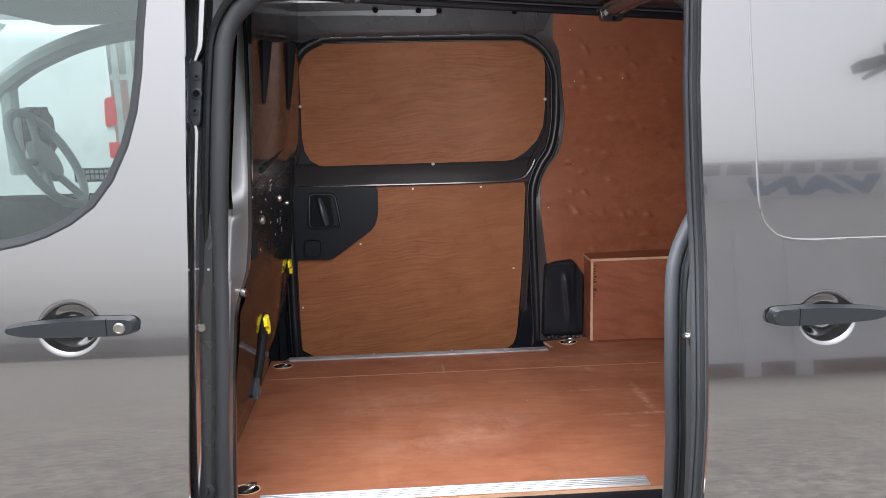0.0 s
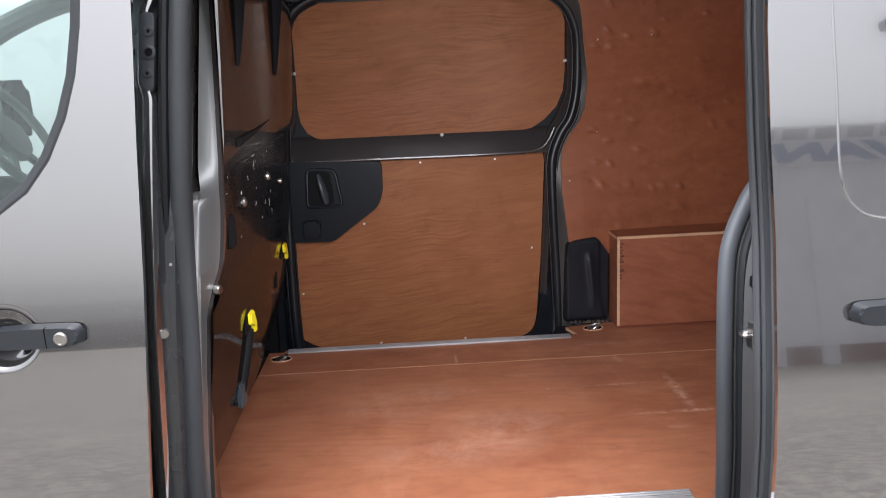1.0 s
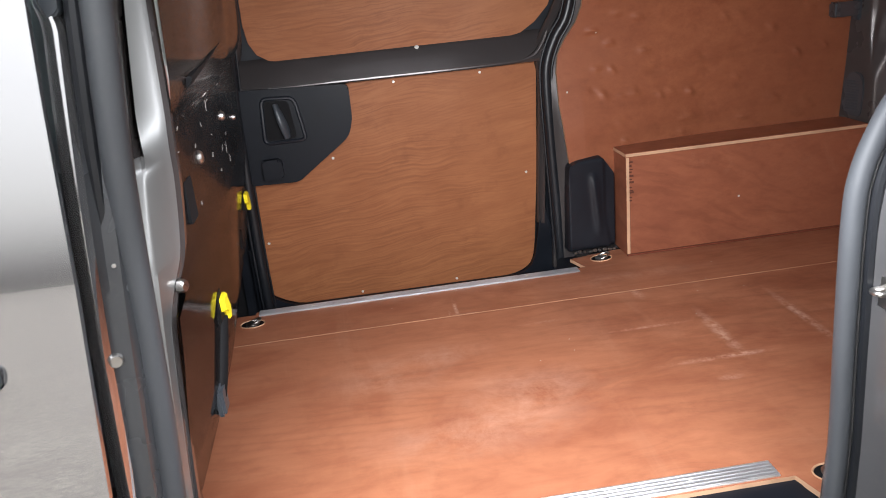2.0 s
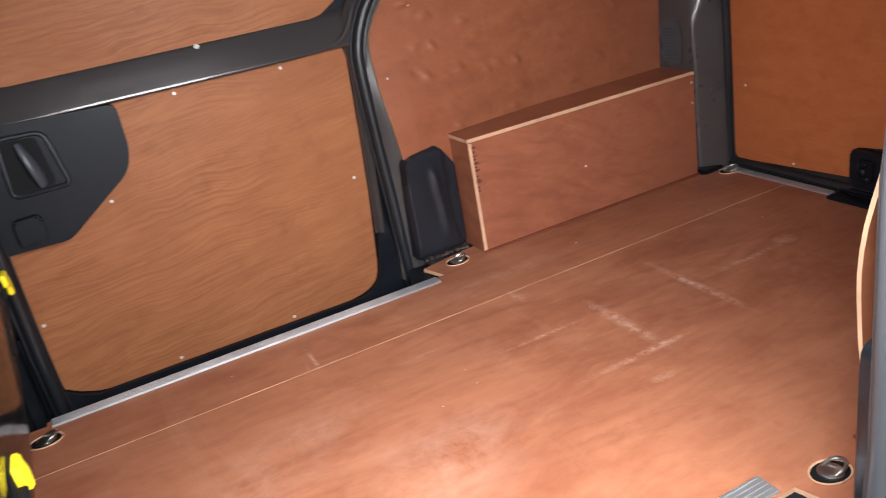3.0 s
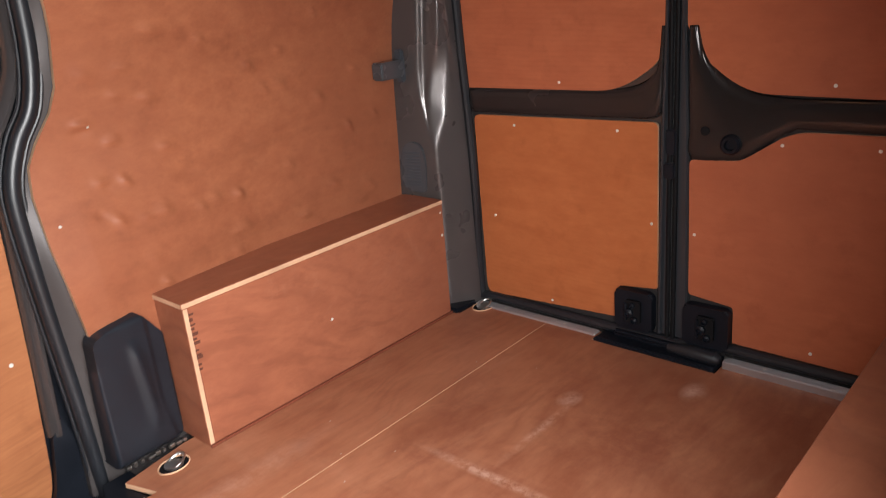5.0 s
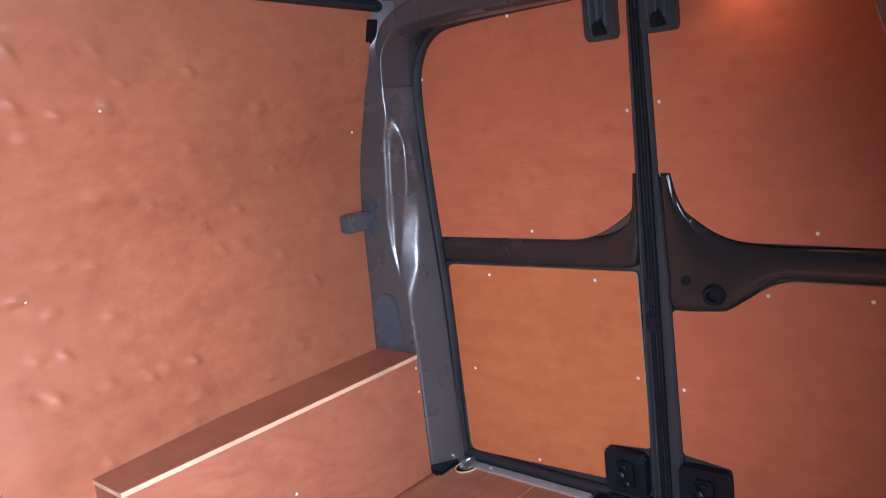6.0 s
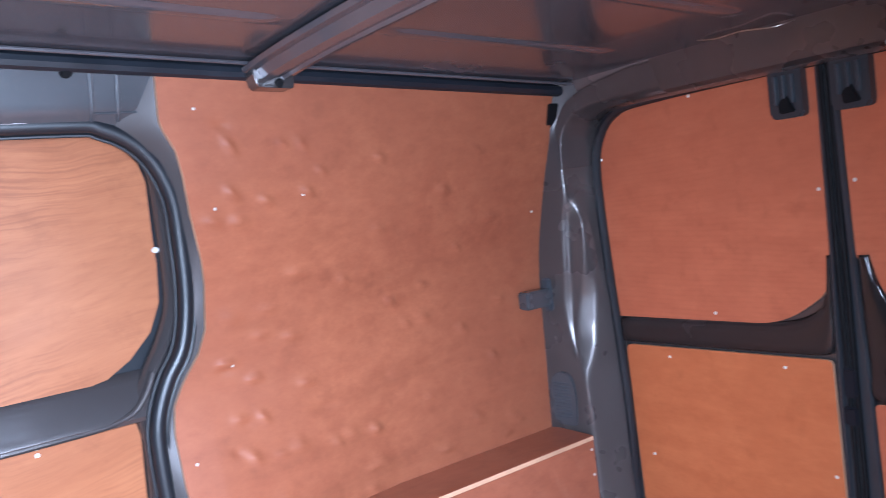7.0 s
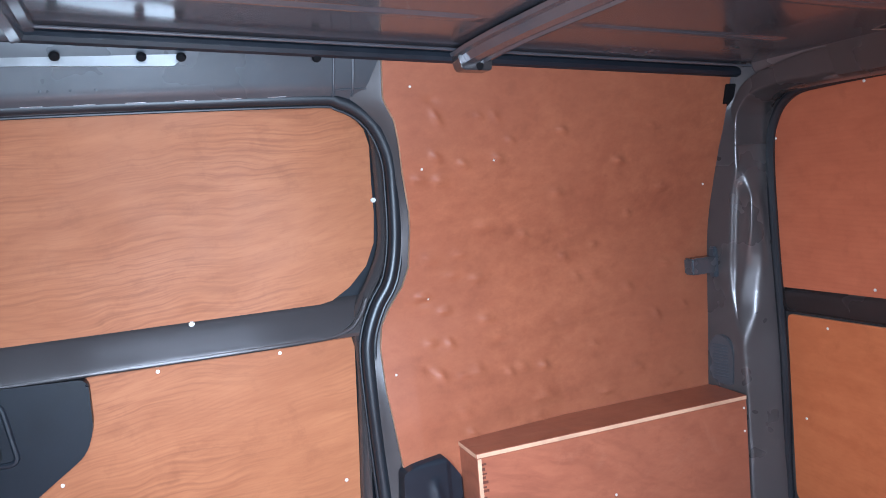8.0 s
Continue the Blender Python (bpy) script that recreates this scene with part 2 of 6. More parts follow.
STEEL = plain("dark_painted_steel", (0.074, 0.066, 0.066), 0.22, 0.5, 0.4, vary=0.05, bump=0.02)
STEEL_MATT = plain("satin_dark_steel", (0.066, 0.058, 0.057), 0.45, 0.3, 0.0, vary=0.06, dirt=0.03, bump=0.02, spec=0.35)
ROOF_STEEL = plain("dark_roof_steel", (0.090, 0.086, 0.096), 0.20, 0.25, 0.35, dirt=0.03, bump=0.0)
PAINT = plain("grey_metallic_paint", (0.41, 0.408, 0.42), 0.08, 0.9, 1.0, even=True, vary=0.02, bump=0.0, gloss=0.012, coat_ior=2.3)
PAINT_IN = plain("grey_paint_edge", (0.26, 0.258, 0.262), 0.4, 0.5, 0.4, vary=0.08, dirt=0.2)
RUBBER = plain("rubber_seal", (0.012, 0.0135, 0.017), 0.40, vary=0.2, dirt=0.03, bump=0.08)
PLASTIC = plain("black_plastic", (0.006, 0.0078, 0.012), 0.46, vary=0.2, dirt=0.012, bump=0.2, scale=60, spec=0.22)
# seal rubber lightened to grey for the sky's sheen on the outward seals
RUBBER_SKY_GREY = plain("sky_greyed_rubber_seal", (0.062, 0.067, 0.076), 0.48, vary=0.10, dirt=0.04, bump=0.06)
PANEL_GREY = plain("grey_pillar_panel", (0.225, 0.228, 0.230), 0.36, 0.6, 0.25, vary=0.04, dirt=0.06, bump=0.02)
STILE = plain("dark_blue_grey_stile", (0.026, 0.029, 0.034), 0.40, vary=0.1, bump=0.03)
COVER = plain("blue_black_cover_plastic", (0.012, 0.0145, 0.020), 0.36, vary=0.15, bump=0.12, scale=60, spec=0.4)
PILLAR = plain("grey_pillar_paint", (0.165, 0.146, 0.144), 0.28, 0.5, 0.45, vary=0.04, bump=0.02)
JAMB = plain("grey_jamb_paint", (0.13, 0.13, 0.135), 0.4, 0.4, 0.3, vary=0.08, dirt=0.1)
RAIL = plain("blue_grey_rail_paint", (0.080, 0.085, 0.094), 0.28, 0.4, 0.3, vary=0.1, dirt=0.1, bump=0.02)
BRICK_RED = plain("brown_red_boards", (0.26, 0.15, 0.13), 0.8, vary=0.2)
CLADDING = plain("grey_wall_cladding", (0.80, 0.80, 0.81), 0.7, vary=0.12)
HANDLE = plain("dark_handle_plastic", (0.045, 0.052, 0.062), 0.4, vary=0.1, bump=0.1)
ALU = plain("aluminium_strip", (0.62, 0.63, 0.66), 0.38, 0.85, vary=0.12, bump=0.1, dirt=0.15)
ZINC = plain("zinc_metal", (0.6, 0.58, 0.56), 0.3, 1.0, vary=0.2, dirt=0.2)
YELLOW = plain("yellow_plastic", (0.85, 0.68, 0.02), 0.45, vary=0.08)
# pale base colour puts the screws' glint into the paint
SCREW = plain("screw_head", (0.72, 0.70, 0.66), 0.35, 0.35, vary=0.1)
WHITE_CLIP = plain("white_clip_plastic", (0.52, 0.50, 0.47), 0.5, vary=0.05)
DARK = plain("deep_black", (0.006, 0.006, 0.007), 0.7, vary=0.1, spec=0.15)
FOOT_SHADOW_RED = plain("dark_red_foot_shadow", (0.17, 0.045, 0.024), 0.5, vary=0.2)
VENEER = plain("splintered_dark_veneer", (0.10, 0.028, 0.014), 0.7, vary=0.3)
GREY_TRIM = plain("grey_cab_trim", (0.50, 0.51, 0.50), 0.7, vary=0.1, scale=50)
WHITE_PAINT = plain("white_van_paint", (0.66, 0.68, 0.68), 0.3, 0.0, 0.8, vary=0.03, bump=0.0)
RED_LENS = plain("red_lens", (0.55, 0.02, 0.02), 0.2, vary=0.1)
GALV = plain("galvanised_steel", (0.42, 0.43, 0.43), 0.5, 0.6, vary=0.2)


def gravel():
    m, nt, b = nodes_of("gravel")
    co = place_coords(nt)
    v = add(nt, "ShaderNodeTexVoronoi", Scale=26.0)
    nt.links.new(co, v.inputs["Vector"])
    big = noise_of(nt, co, 0.9, 5.0, 0.6)
    col = mixed(nt, ramp(nt, big, ((0.3, 0.0), (0.7, 1.0))), (0.33, 0.295, 0.255), (0.47, 0.43, 0.375))
    patches = noise_of(nt, place_coords(nt, (1, 2.2, 1)), 5.5, 6.0, 0.7)
    col = mixed(nt, ramp(nt, patches, ((0.50, 0.0), (0.66, 0.85))), col, (0.13, 0.11, 0.09))
    stone = nt.nodes.new("ShaderNodeSeparateColor")
    nt.links.new(v.outputs["Color"], stone.inputs[0])
    col = mixed(nt, ramp(nt, stone.outputs[0], ((0.0, 0.0), (1.0, 0.8))), col, (0.13, 0.125, 0.12))
    nt.links.new(col, b.inputs["Base Color"])
    b.inputs["Roughness"].default_value = 0.9
    bumped(nt, b, v.outputs["Distance"], 0.6, 0.02)
    return m


def glass(name, tint):
    m, nt, b = nodes_of(name)
    b.inputs["Base Color"].default_value = (*tint, 1)
    b.inputs["Transmission Weight"].default_value = 1.0
    b.inputs["Roughness"].default_value = 0.0
    b.inputs["IOR"].default_value = 1.75
    return m


GRAVEL = gravel()
GLASS = glass("green_tinted_glass", (0.74, 0.95, 0.93))


def lamp_material():
    m, nt, b = nodes_of("lit_lamp_lens")
    b.inputs["Base Color"].default_value = (0.5, 0.36, 0.22, 1)
    b.inputs["Emission Color"].default_value = (1.0, 0.55, 0.2, 1)
    b.inputs["Emission Strength"].default_value = 0.12
    return m


LAMP = lamp_material()


# ---- building helpers ----
def thing(name, at, label, category="", group="", kind=""):
    """A top-level Empty at its base."""
    ob = new(name)
    ob.empty_display_size = 0.05
    ob.location = at
    return tagged(ob, label, category, group, kind)


def origin_of(ob):
    p = Vector((0, 0, 0))
    while ob:
        p += ob.location
        ob = ob.parent
    return p


def part(name, bm, material, parent=None, label="", smooth=True, sharp=35):
    """Links a bmesh given in world metres as one mesh object under its parent."""
    bmesh.ops.recalc_face_normals(bm, faces=bm.faces)
    if smooth:
        for f in bm.faces:
            f.smooth = True
        for e in bm.edges:
            if len(e.link_faces) == 2 and e.calc_face_angle(0) > radians(sharp):
                e.smooth = False
    if parent:
        bm.transform(Matrix.Translation(-origin_of(parent)))
    me = bpy.data.meshes.new(name)
    bm.to_mesh(me)
    bm.free()
    mats = material if isinstance(material, (list, tuple)) else [material]
    for m in mats:
        me.materials.append(m)
    ob = new(name, me)
    ob.parent = parent
    if label:
        ob["label"] = label
    return ob


def solo(name, bm, material, label, category="", kind="", group=""):
    return tagged(part(name, bm, material), label, category, group, kind)


def rpoly(corners, n=5):
    """A polygon with rounded corners from (u, v, radius)."""
    out = []
    k = len(corners)
    for i, (u, v, r) in enumerate(corners):
        p = Vector((u, v))
        a = Vector(corners[i - 1][:2]) - p
        c = Vector(corners[(i + 1) % k][:2]) - p
        if r <= 0:
            out.append((u, v))
            continue
        r = min(r, a.length * 0.49, c.length * 0.49)
        s, e = p + a.normalized() * r, p + c.normalized() * r
        for j in range(n + 1):
            t = j / n
            q = s * (1 - t) ** 2 + p * 2 * t * (1 - t) + e * t ** 2
            out.append((q.x, q.y))
    return out


def rrect(u0, u1, v0, v1, r=0.01, n=4):
    return rpoly([(u0, v0, r), (u1, v0, r), (u1, v1, r), (u0, v1, r)], n)


def xyz(plane, u, v, w):
    return {"xz": (u, w, v), "yz": (w, u, v), "xy": (u, v, w)}[plane]


def prism(bm, plane, poly, w0, w1, bevel=0.0, seg=2):
    """Extrudes a polygon of one plane between two depths."""
    a = [bm.verts.new(xyz(plane, u, v, w0)) for u, v in poly]
    b = [bm.verts.new(xyz(plane, u, v, w1)) for u, v in poly]
    faces = [bm.faces.new(a), bm.faces.new(b)]
    n = len(a)
    for i in range(n):
        faces.append(bm.faces.new((a[i], a[(i + 1) % n], b[(i + 1) % n], b[i])))
    if bevel:
        rim = [e for f in faces[:2] for e in f.edges]
        if n == 4:
            rim = list({e for f in faces for e in f.edges})
        bmesh.ops.bevel(bm, geom=list(set(rim)), offset=bevel, segments=seg, affect="EDGES", clamp_overlap=True)
    return bm


def block(bm, x0, x1, y0, y1, z0, z1, bevel=0.0, seg=2):
    return prism(bm, "xy", [(x0, y0), (x1, y0), (x1, y1), (x0, y1)], z0, z1, bevel, seg)


def tube(bm, pts, r, closed=False, n=10, flat=1.0, ends=True):
    """A round or flattened bar along points."""
    pts = [Vector(p) for p in pts]
    rings, k = [], len(pts)
    up = None
    for i, p in enumerate(pts):
        a = pts[i - 1] if (closed or i) else p
        b = pts[(i + 1) % k] if (closed or i < k - 1) else p
        d = (b - a).normalized()
        if up is None:
            up = d.orthogonal().normalized()
        up = (up - d * up.dot(d)).normalized()
        side = d.cross(up)
        rr = r[i] if isinstance(r, (list, tuple)) else r
        rings.append([bm.verts.new(p + rr * (math.cos(2 * math.pi * j / n) * up + flat * math.sin(2 * math.pi * j / n) * side)) for j in range(n)])
    for i in range(k if closed else k - 1):
        a, b = rings[i], rings[(i + 1) % k]
        off = 0
        if closed and i == k - 1:
            off = min(range(n), key=lambda o: (a[0].co - b[o].co).length)
        for j in range(n):
            bm.faces.new((a[j], a[(j + 1) % n], b[(j + 1 + off) % n], b[(j + off) % n]))
    if ends and not closed:
        bm.faces.new(rings[0])
        bm.faces.new(rings[-1])
    return bm


def smooth_path(pts, n=8, closed=False):
    """Catmull-Rom through points."""
    P = [Vector(p) for p in pts]
    k = len(P)
    out = []
    for i in range(k if closed else k - 1):
        p0 = P[i - 1] if (closed or i) else P[i]
        p1, p2 = P[i], P[(i + 1) % k]
        p3 = P[(i + 2) % k] if (closed or i + 2 < k) else p2
        for j in range(n):
            t = j / n
            out.append(0.5 * (2 * p1 + (p2 - p0) * t + (2 * p0 - 5 * p1 + 4 * p2 - p3) * t * t + (3 * p1 - p0 - 3 * p2 + p3) * t ** 3))
    if not closed:
        out.append(P[-1])
    return out


def curve_of(table, soft=0.05):
    """A softened line through (z, value) pairs."""
    zs, vs = zip(*table)
    return lambda z: float(np.mean(np.interp([z - soft, z - soft / 2, z, z + soft / 2, z + soft], zs, vs)))


def panel(bm, rows, depth, thick, cols=10, sign=1, edge_mat=1):
    """A curved board: rows of (z, x_left, x_right); depth(x, z) gives y of its inner face, thick goes outwards."""
    front, rear = [], []
    fr = cols if isinstance(cols, list) else [j / cols for j in range(cols + 1)]
    cols = len(fr) - 1
    for z, xl, xr in rows:
        xs = [xl + (xr - xl) * f for f in fr]
        front.append([bm.verts.new((x, sign * depth(x, z), z)) for x in xs])
        rear.append([bm.verts.new((x, sign * (depth(x, z) + thick), z)) for x in xs])
    m = len(rows)
    for i in range(m - 1):
        for j in range(cols):
            bm.faces.new((front[i][j], front[i][j + 1], front[i + 1][j + 1], front[i + 1][j]))
            bm.faces.new((rear[i][j], rear[i][j + 1], rear[i + 1][j + 1], rear[i + 1][j]))
        for j in (0, cols):
            bm.faces.new((front[i][j], front[i + 1][j], rear[i + 1][j], rear[i][j])).material_index = edge_mat
    for i in (0, m - 1):
        for j in range(cols):
            bm.faces.new((front[i][j], front[i][j + 1], rear[i][j + 1], rear[i][j])).material_index = edge_mat
    return bm


def rows_of(left, right, zs):
    lz, lx = zip(*left)
    rz, rx = zip(*right)
    return [(z, float(np.interp(z, lz, lx)), float(np.interp(z, rz, rx))) for z in zs]


def dome(bm, c, axis, r, h, n=10):
    """A low screw or button head; axis points out."""
    axis = Vector(axis).normalized()
    a = axis.orthogonal().normalized()
    b = axis.cross(a)
    c = Vector(c)
    rings = []
    for rr, hh in ((r, 0), (r, h * 0.5), (r * 0.75, h), (r * 0.3, h * 1.02)):
        rings.append([bm.verts.new(c + axis * hh + rr * (math.cos(2 * math.pi * j / n) * a + math.sin(2 * math.pi * j / n) * b)) for j in range(n)])
    for p, q in zip(rings, rings[1:]):
        for j in range(n):
            bm.faces.new((p[j], p[(j + 1) % n], q[(j + 1) % n], q[j]))
    bm.faces.new(rings[-1])
    bm.faces.new(rings[0])
    return bm


def spin(bm, c, axis, profile, n=20, cap=True):
    """A turned shape: profile of (radius, height along axis)."""
    axis = Vector(axis).normalized()
    a = axis.orthogonal().normalized()
    b = axis.cross(a)
    c = Vector(c)
    rings = [[bm.verts.new(c + axis * h + r * (math.cos(2 * math.pi * j / n) * a + math.sin(2 * math.pi * j / n) * b)) for j in range(n)] for r, h in profile]
    for p, q in zip(rings, rings[1:]):
        for j in range(n):
            bm.faces.new((p[j], p[(j + 1) % n], q[(j + 1) % n], q[j]))
    if cap:
        bm.faces.new(rings[0])
        bm.faces.new(rings[-1])
    return bm


# ---- shapes of the van ----
FLOOR = 0.60
wall_y = curve_of([(0.5, 0.785), (0.97, 0.79), (1.2, 0.797), (1.36, 0.799), (1.5, 0.778), (1.71, 0.711), (1.9, 0.672), (2.1, 0.632)])
door_y = curve_of([(0.4, 0.832), (1.3, 0.832), (1.64, 0.836), (1.75, 0.825), (1.95, 0.775)])
seal_y = curve_of([(0.5, 0.785), (1.0, 0.795), (1.36, 0.80), (1.6, 0.785), (1.92, 0.725)])
outer_y = curve_of([(0.2, 0.90), (0.45, 0.945), (0.8, 0.958), (1.1, 0.962), (1.2, 0.958), (1.4, 0.938), (1.65, 0.895), (2.0, 0.82)], 0.08)


# outer skin of the doors: fullest below the handles, leaning in above them
skin_y = curve_of([(0.2, 0.965), (0.45, 0.998), (0.7, 1.012), (0.8, 1.012), (0.9, 1.007), (1.0, 0.998), (1.1, 0.984), (1.2, 0.967), (1.25, 0.959), (1.4, 0.934), (1.65, 0.892), (2.0, 0.83)], 0.07)


def lining_y(x, z):
    """The lining bows outwards behind the wheel box and sits proud on the door pillar."""
    a = max(0.0, min(1.0, (0.35 - x) / 0.45))
    b = max(0.0, min(1.0, (1.32 - z) / 0.3))
    return wall_y(z) - 0.045 * a * b * b * (3 - 2 * b)


def roof_z(x):
    return 2.0 - 0.07 * (x + 0.15)


def slope_top(bm):
    """Boards follow the roof, which falls towards the rear."""
    for v in bm.verts:
        if v.co.z > 1.7:
            v.co.z -= (v.co.x + 0.15) * 0.07 * (v.co.z - 1.7) / 0.27


def span(a, b, n):
    return [a + (b - a) * i / n for i in range(n + 1)]


# ---- ground and yard ----
bm = bmesh.new()
bmesh.ops.create_grid(bm, x_segments=80, y_segments=80, size=4000)
solo("ground", bm, GRAVEL, "grey gravel yard with scattered stones", "ground", "structure")

# ---- load floor ----
floor = thing("floor", (0, 0, 0.5), "varnished plywood load floor on the dark steel van floor", "floor", kind="structure")
bm = bmesh.new()
prism(bm, "xy", rpoly([(-1.345, -0.55, 0.0), (-1.225, -0.645, 0.0), (-0.122, -0.645, 0.0), (-0.112, -0.645, 0.0), (-0.09, -0.73, 0.0), (0.95, -0.73, 0.0), (1.0, -0.62, 0.01), (1.0, -0.19, 0.0),
                       (0.942, -0.19, 0.0), (0.942, 0.165, 0.0), (1.0, 0.165, 0.0), (1.0, 0.331, 0.0), (-1.345, 0.331, 0.0)]), FLOOR - 0.012, FLOOR, 0.0)
for f in bm.faces:
    if abs(f.calc_center_median().z - FLOOR) > 0.001:
        f.material_index = 1
part("floor_board", bm, [PLY_FLOOR, PLY_EDGE], floor, "wide worn reddish plywood board", smooth=False)
bm = bmesh.new()
prism(bm, "xy", rpoly([(-1.345, 0.3335, 0.0), (1.0, 0.3335, 0.0), (1.0, 0.62, 0.01), (0.97, 0.66, 0.01), (0.9, 0.70, 0.0), (-0.02, 0.70, 0.0), (-0.19, 0.668, 0.0), (-0.163, 0.578, 0.0),
                       (-1.285, 0.578, 0.0), (-1.285, 0.557, 0.0), (-1.345, 0.557, 0.0)]), FLOOR - 0.012, FLOOR, 0.0)
for f in bm.faces:
    if abs(f.calc_center_median().z - FLOOR) > 0.001:
        f.material_index = 1
part("floor_board", bm, [PLY_FLOOR, PLY_EDGE], floor, smooth=False)
bm = bmesh.new()
block(bm, -1.38, 1.06, -0.58, 0.565, 0.45, FLOOR - 0.016)
block(bm, -0.15, 1.06, 0.565, 0.82, 0.45, FLOOR - 0.016)
block(bm, -0.08, 1.06, -0.82, -0.58, 0.45, FLOOR - 0.016)
part("floor_pan", bm, STEEL, floor, "dark painted steel floor pan")
bm = bmesh.new()
prism(bm, "yz", [(0.58, 0.50), (0.815, 0.42), (0.815, 0.465), (0.72, 0.515), (0.60, 0.568), (0.58, 0.575)], -1.31, -0.165, 0.004)
part("door_step", bm, PLASTIC, floor, "black plastic step at the closed door")
bm = bmesh.new()
prism(bm, "xy", [(-0.275, 0.579), (-0.166, 0.579), (-0.192, 0.668), (-0.150, 0.69), (-0.150, 0.73), (-0.215, 0.73)], 0.50, 0.585, 0.003)
part("step_corner", bm, PLASTIC, floor, "black plastic corner of the step")
bm = bmesh.new()
prism(bm, "yz", [(-0.645, 0.53), (-0.92, 0.42), (-0.92, 0.47), (-0.86, 0.555), (-0.66, 0.590), (-0.645, 0.590)], -1.25, -0.08, 0.004)
part("door_step", bm, PLASTIC, floor, "black plastic step in the open doorway")
# pale seam between the two boards
bm = bmesh.new()
block(bm, -1.28, 0.99, 0.3312, 0.3330, FLOOR - 0.011, FLOOR - 0.0015)
part("seam", bm, SEAM, floor, "pale open joint between the boards")


def ribbed_strip(x0, x1, y0, y1, label, lift=0.0):
    ob = thing("sill_trim", ((x0 + x1) / 2, (y0 + y1) / 2, FLOOR), label, "trim", "aluminium edge strips", "structure")
    bm = bmesh.new()
    along_x = (x1 - x0) > (y1 - y0)
    top = FLOOR + lift
    block(bm, x0, x1, y0, y1, FLOOR - 0.013, top + 0.0035, 0.0015, 1)
    part("base", bm, ALU, ob)
    n = 5
    for i in range(n):
        bm = bmesh.new()
        if along_x:
            c = y0 + (y1 - y0) * (i + 0.5) / n
            block(bm, x0 + 0.001, x1 - 0.001, c - 0.0028, c + 0.0028, top + 0.003, top + 0.0058, 0.001, 1)
        else:
            c = x0 + (x1 - x0) * (i + 0.5) / n
            block(bm, c - 0.0024, c + 0.0024, y0 + 0.001, y1 - 0.001, top + 0.003, top + 0.0058, 0.001, 1)
        part("rib", bm, ALU, ob)
    k = max(2, round(max(x1 - x0, y1 - y0) / 0.36))
    for i in range(k):
        f = (i + 0.5) / k
        p = (x0 + (x1 - x0) * f, (y0 + y1) / 2, top + 0.0055) if along_x else ((x0 + x1) / 2, y0 + (y1 - y0) * f, top + 0.0055)
        part("screw", dome(bmesh.new(), p, (0, 0, 1), 0.0045, 0.002), SCREW, ob)
    return ob


ribbed_strip(-1.275, -0.192, 0.540, 0.578, "ribbed aluminium strip along the closed door's sill")
ribbed_strip(-1.20, -0.139, -0.640, -0.589, "ribbed aluminium strip along the open door's sill")
ribbed_strip(0.966, 0.998, 0.170, 0.60, "aluminium strip at the rear door sill")
ribbed_strip(0.974, 1.002, -0.60, -0.195, "raised aluminium strip at the rear door sill", 0.016)


def tie_down(x, y, turn, label):
    """A lashing ring in an oval cut-out of the floor board."""
    ob = thing("tie_down_ring", (x, y, FLOOR), label, "tie-down", "lashing rings in the floor")
    c, s = math.cos(radians(turn)), math.sin(radians(turn))

    def at(u, v, w):
        return (x + c * u - s * v, y + s * u + c * v, FLOOR + w)
    oval = [(0.036 * math.cos(a), 0.027 * math.sin(a)) for a in span(0, 2 * math.pi * 23 / 24, 23)]
    bm = bmesh.new()
    tube(bm, [at(u * 1.05, v * 1.05, 0.0015) for u, v in oval], 0.0035, True, 6, 0.5)
    part("cut_edge", bm, PLY_EDGE, ob, "pale bare plywood rim")
    # flat black oval over the board stands for the well's shade
    bm = bmesh.new()
    bm.faces.new([bm.verts.new(at(u, v, 0.0022)) for u, v in oval])
    part("well", bm, DARK, ob, "flat black oval for the shaded well under the ring")
    bm = bmesh.new()
    spin(bm, at(0, 0, 0.002), (0, 0, 1), [(0.022, 0.0), (0.022, 0.003), (0.016, 0.006), (0.006, 0.006)], 16)
    part("base_plate", bm, ZINC, ob)
    bm = bmesh.new()
    tube(bm, [at(0.022 * math.cos(a) + 0.006, 0.017 * math.sin(a), 0.009 + 0.008 * math.cos(a)) for a in span(0, 2 * math.pi * 15 / 16, 15)], 0.0034, True, 8)
    part("ring", bm, ZINC, ob)
    return ob


tie_down(-0.088, 0.634, 8, "zinc lashing ring in an oval hole beside the wheel box")
tie_down(0.962, 0.565, -10, "zinc lashing ring in an oval hole by the rear pillar")
tie_down(-1.288, 0.482, 0, "zinc lashing ring in an oval hole by the bulkhead")
tie_down(-0.040, -0.656, -6, "zinc lashing ring in an oval hole beside the open doorway")
tie_down(-1.245, -0.55, 0, "zinc lashing ring in an oval hole by the door pillar")


bm = bmesh.new()
rng = random.Random(33)
for _ in range(12):
    x, y = rng.uniform(-0.9, 0.85), rng.uniform(-0.25, 0.56)
    spin(bm, (x, y, FLOOR + 0.0002), (rng.uniform(-0.2, 0.2), rng.uniform(-0.2, 0.2), 1), [(0.0016, 0.0), (0.0012, 0.0008), (0.0003, 0.0012)], 6)
solo("sawdust_crumbs", bm, WHITE_CLIP, "pale crumbs of sawdust scattered over the floor boards", "sawdust", "stuff")


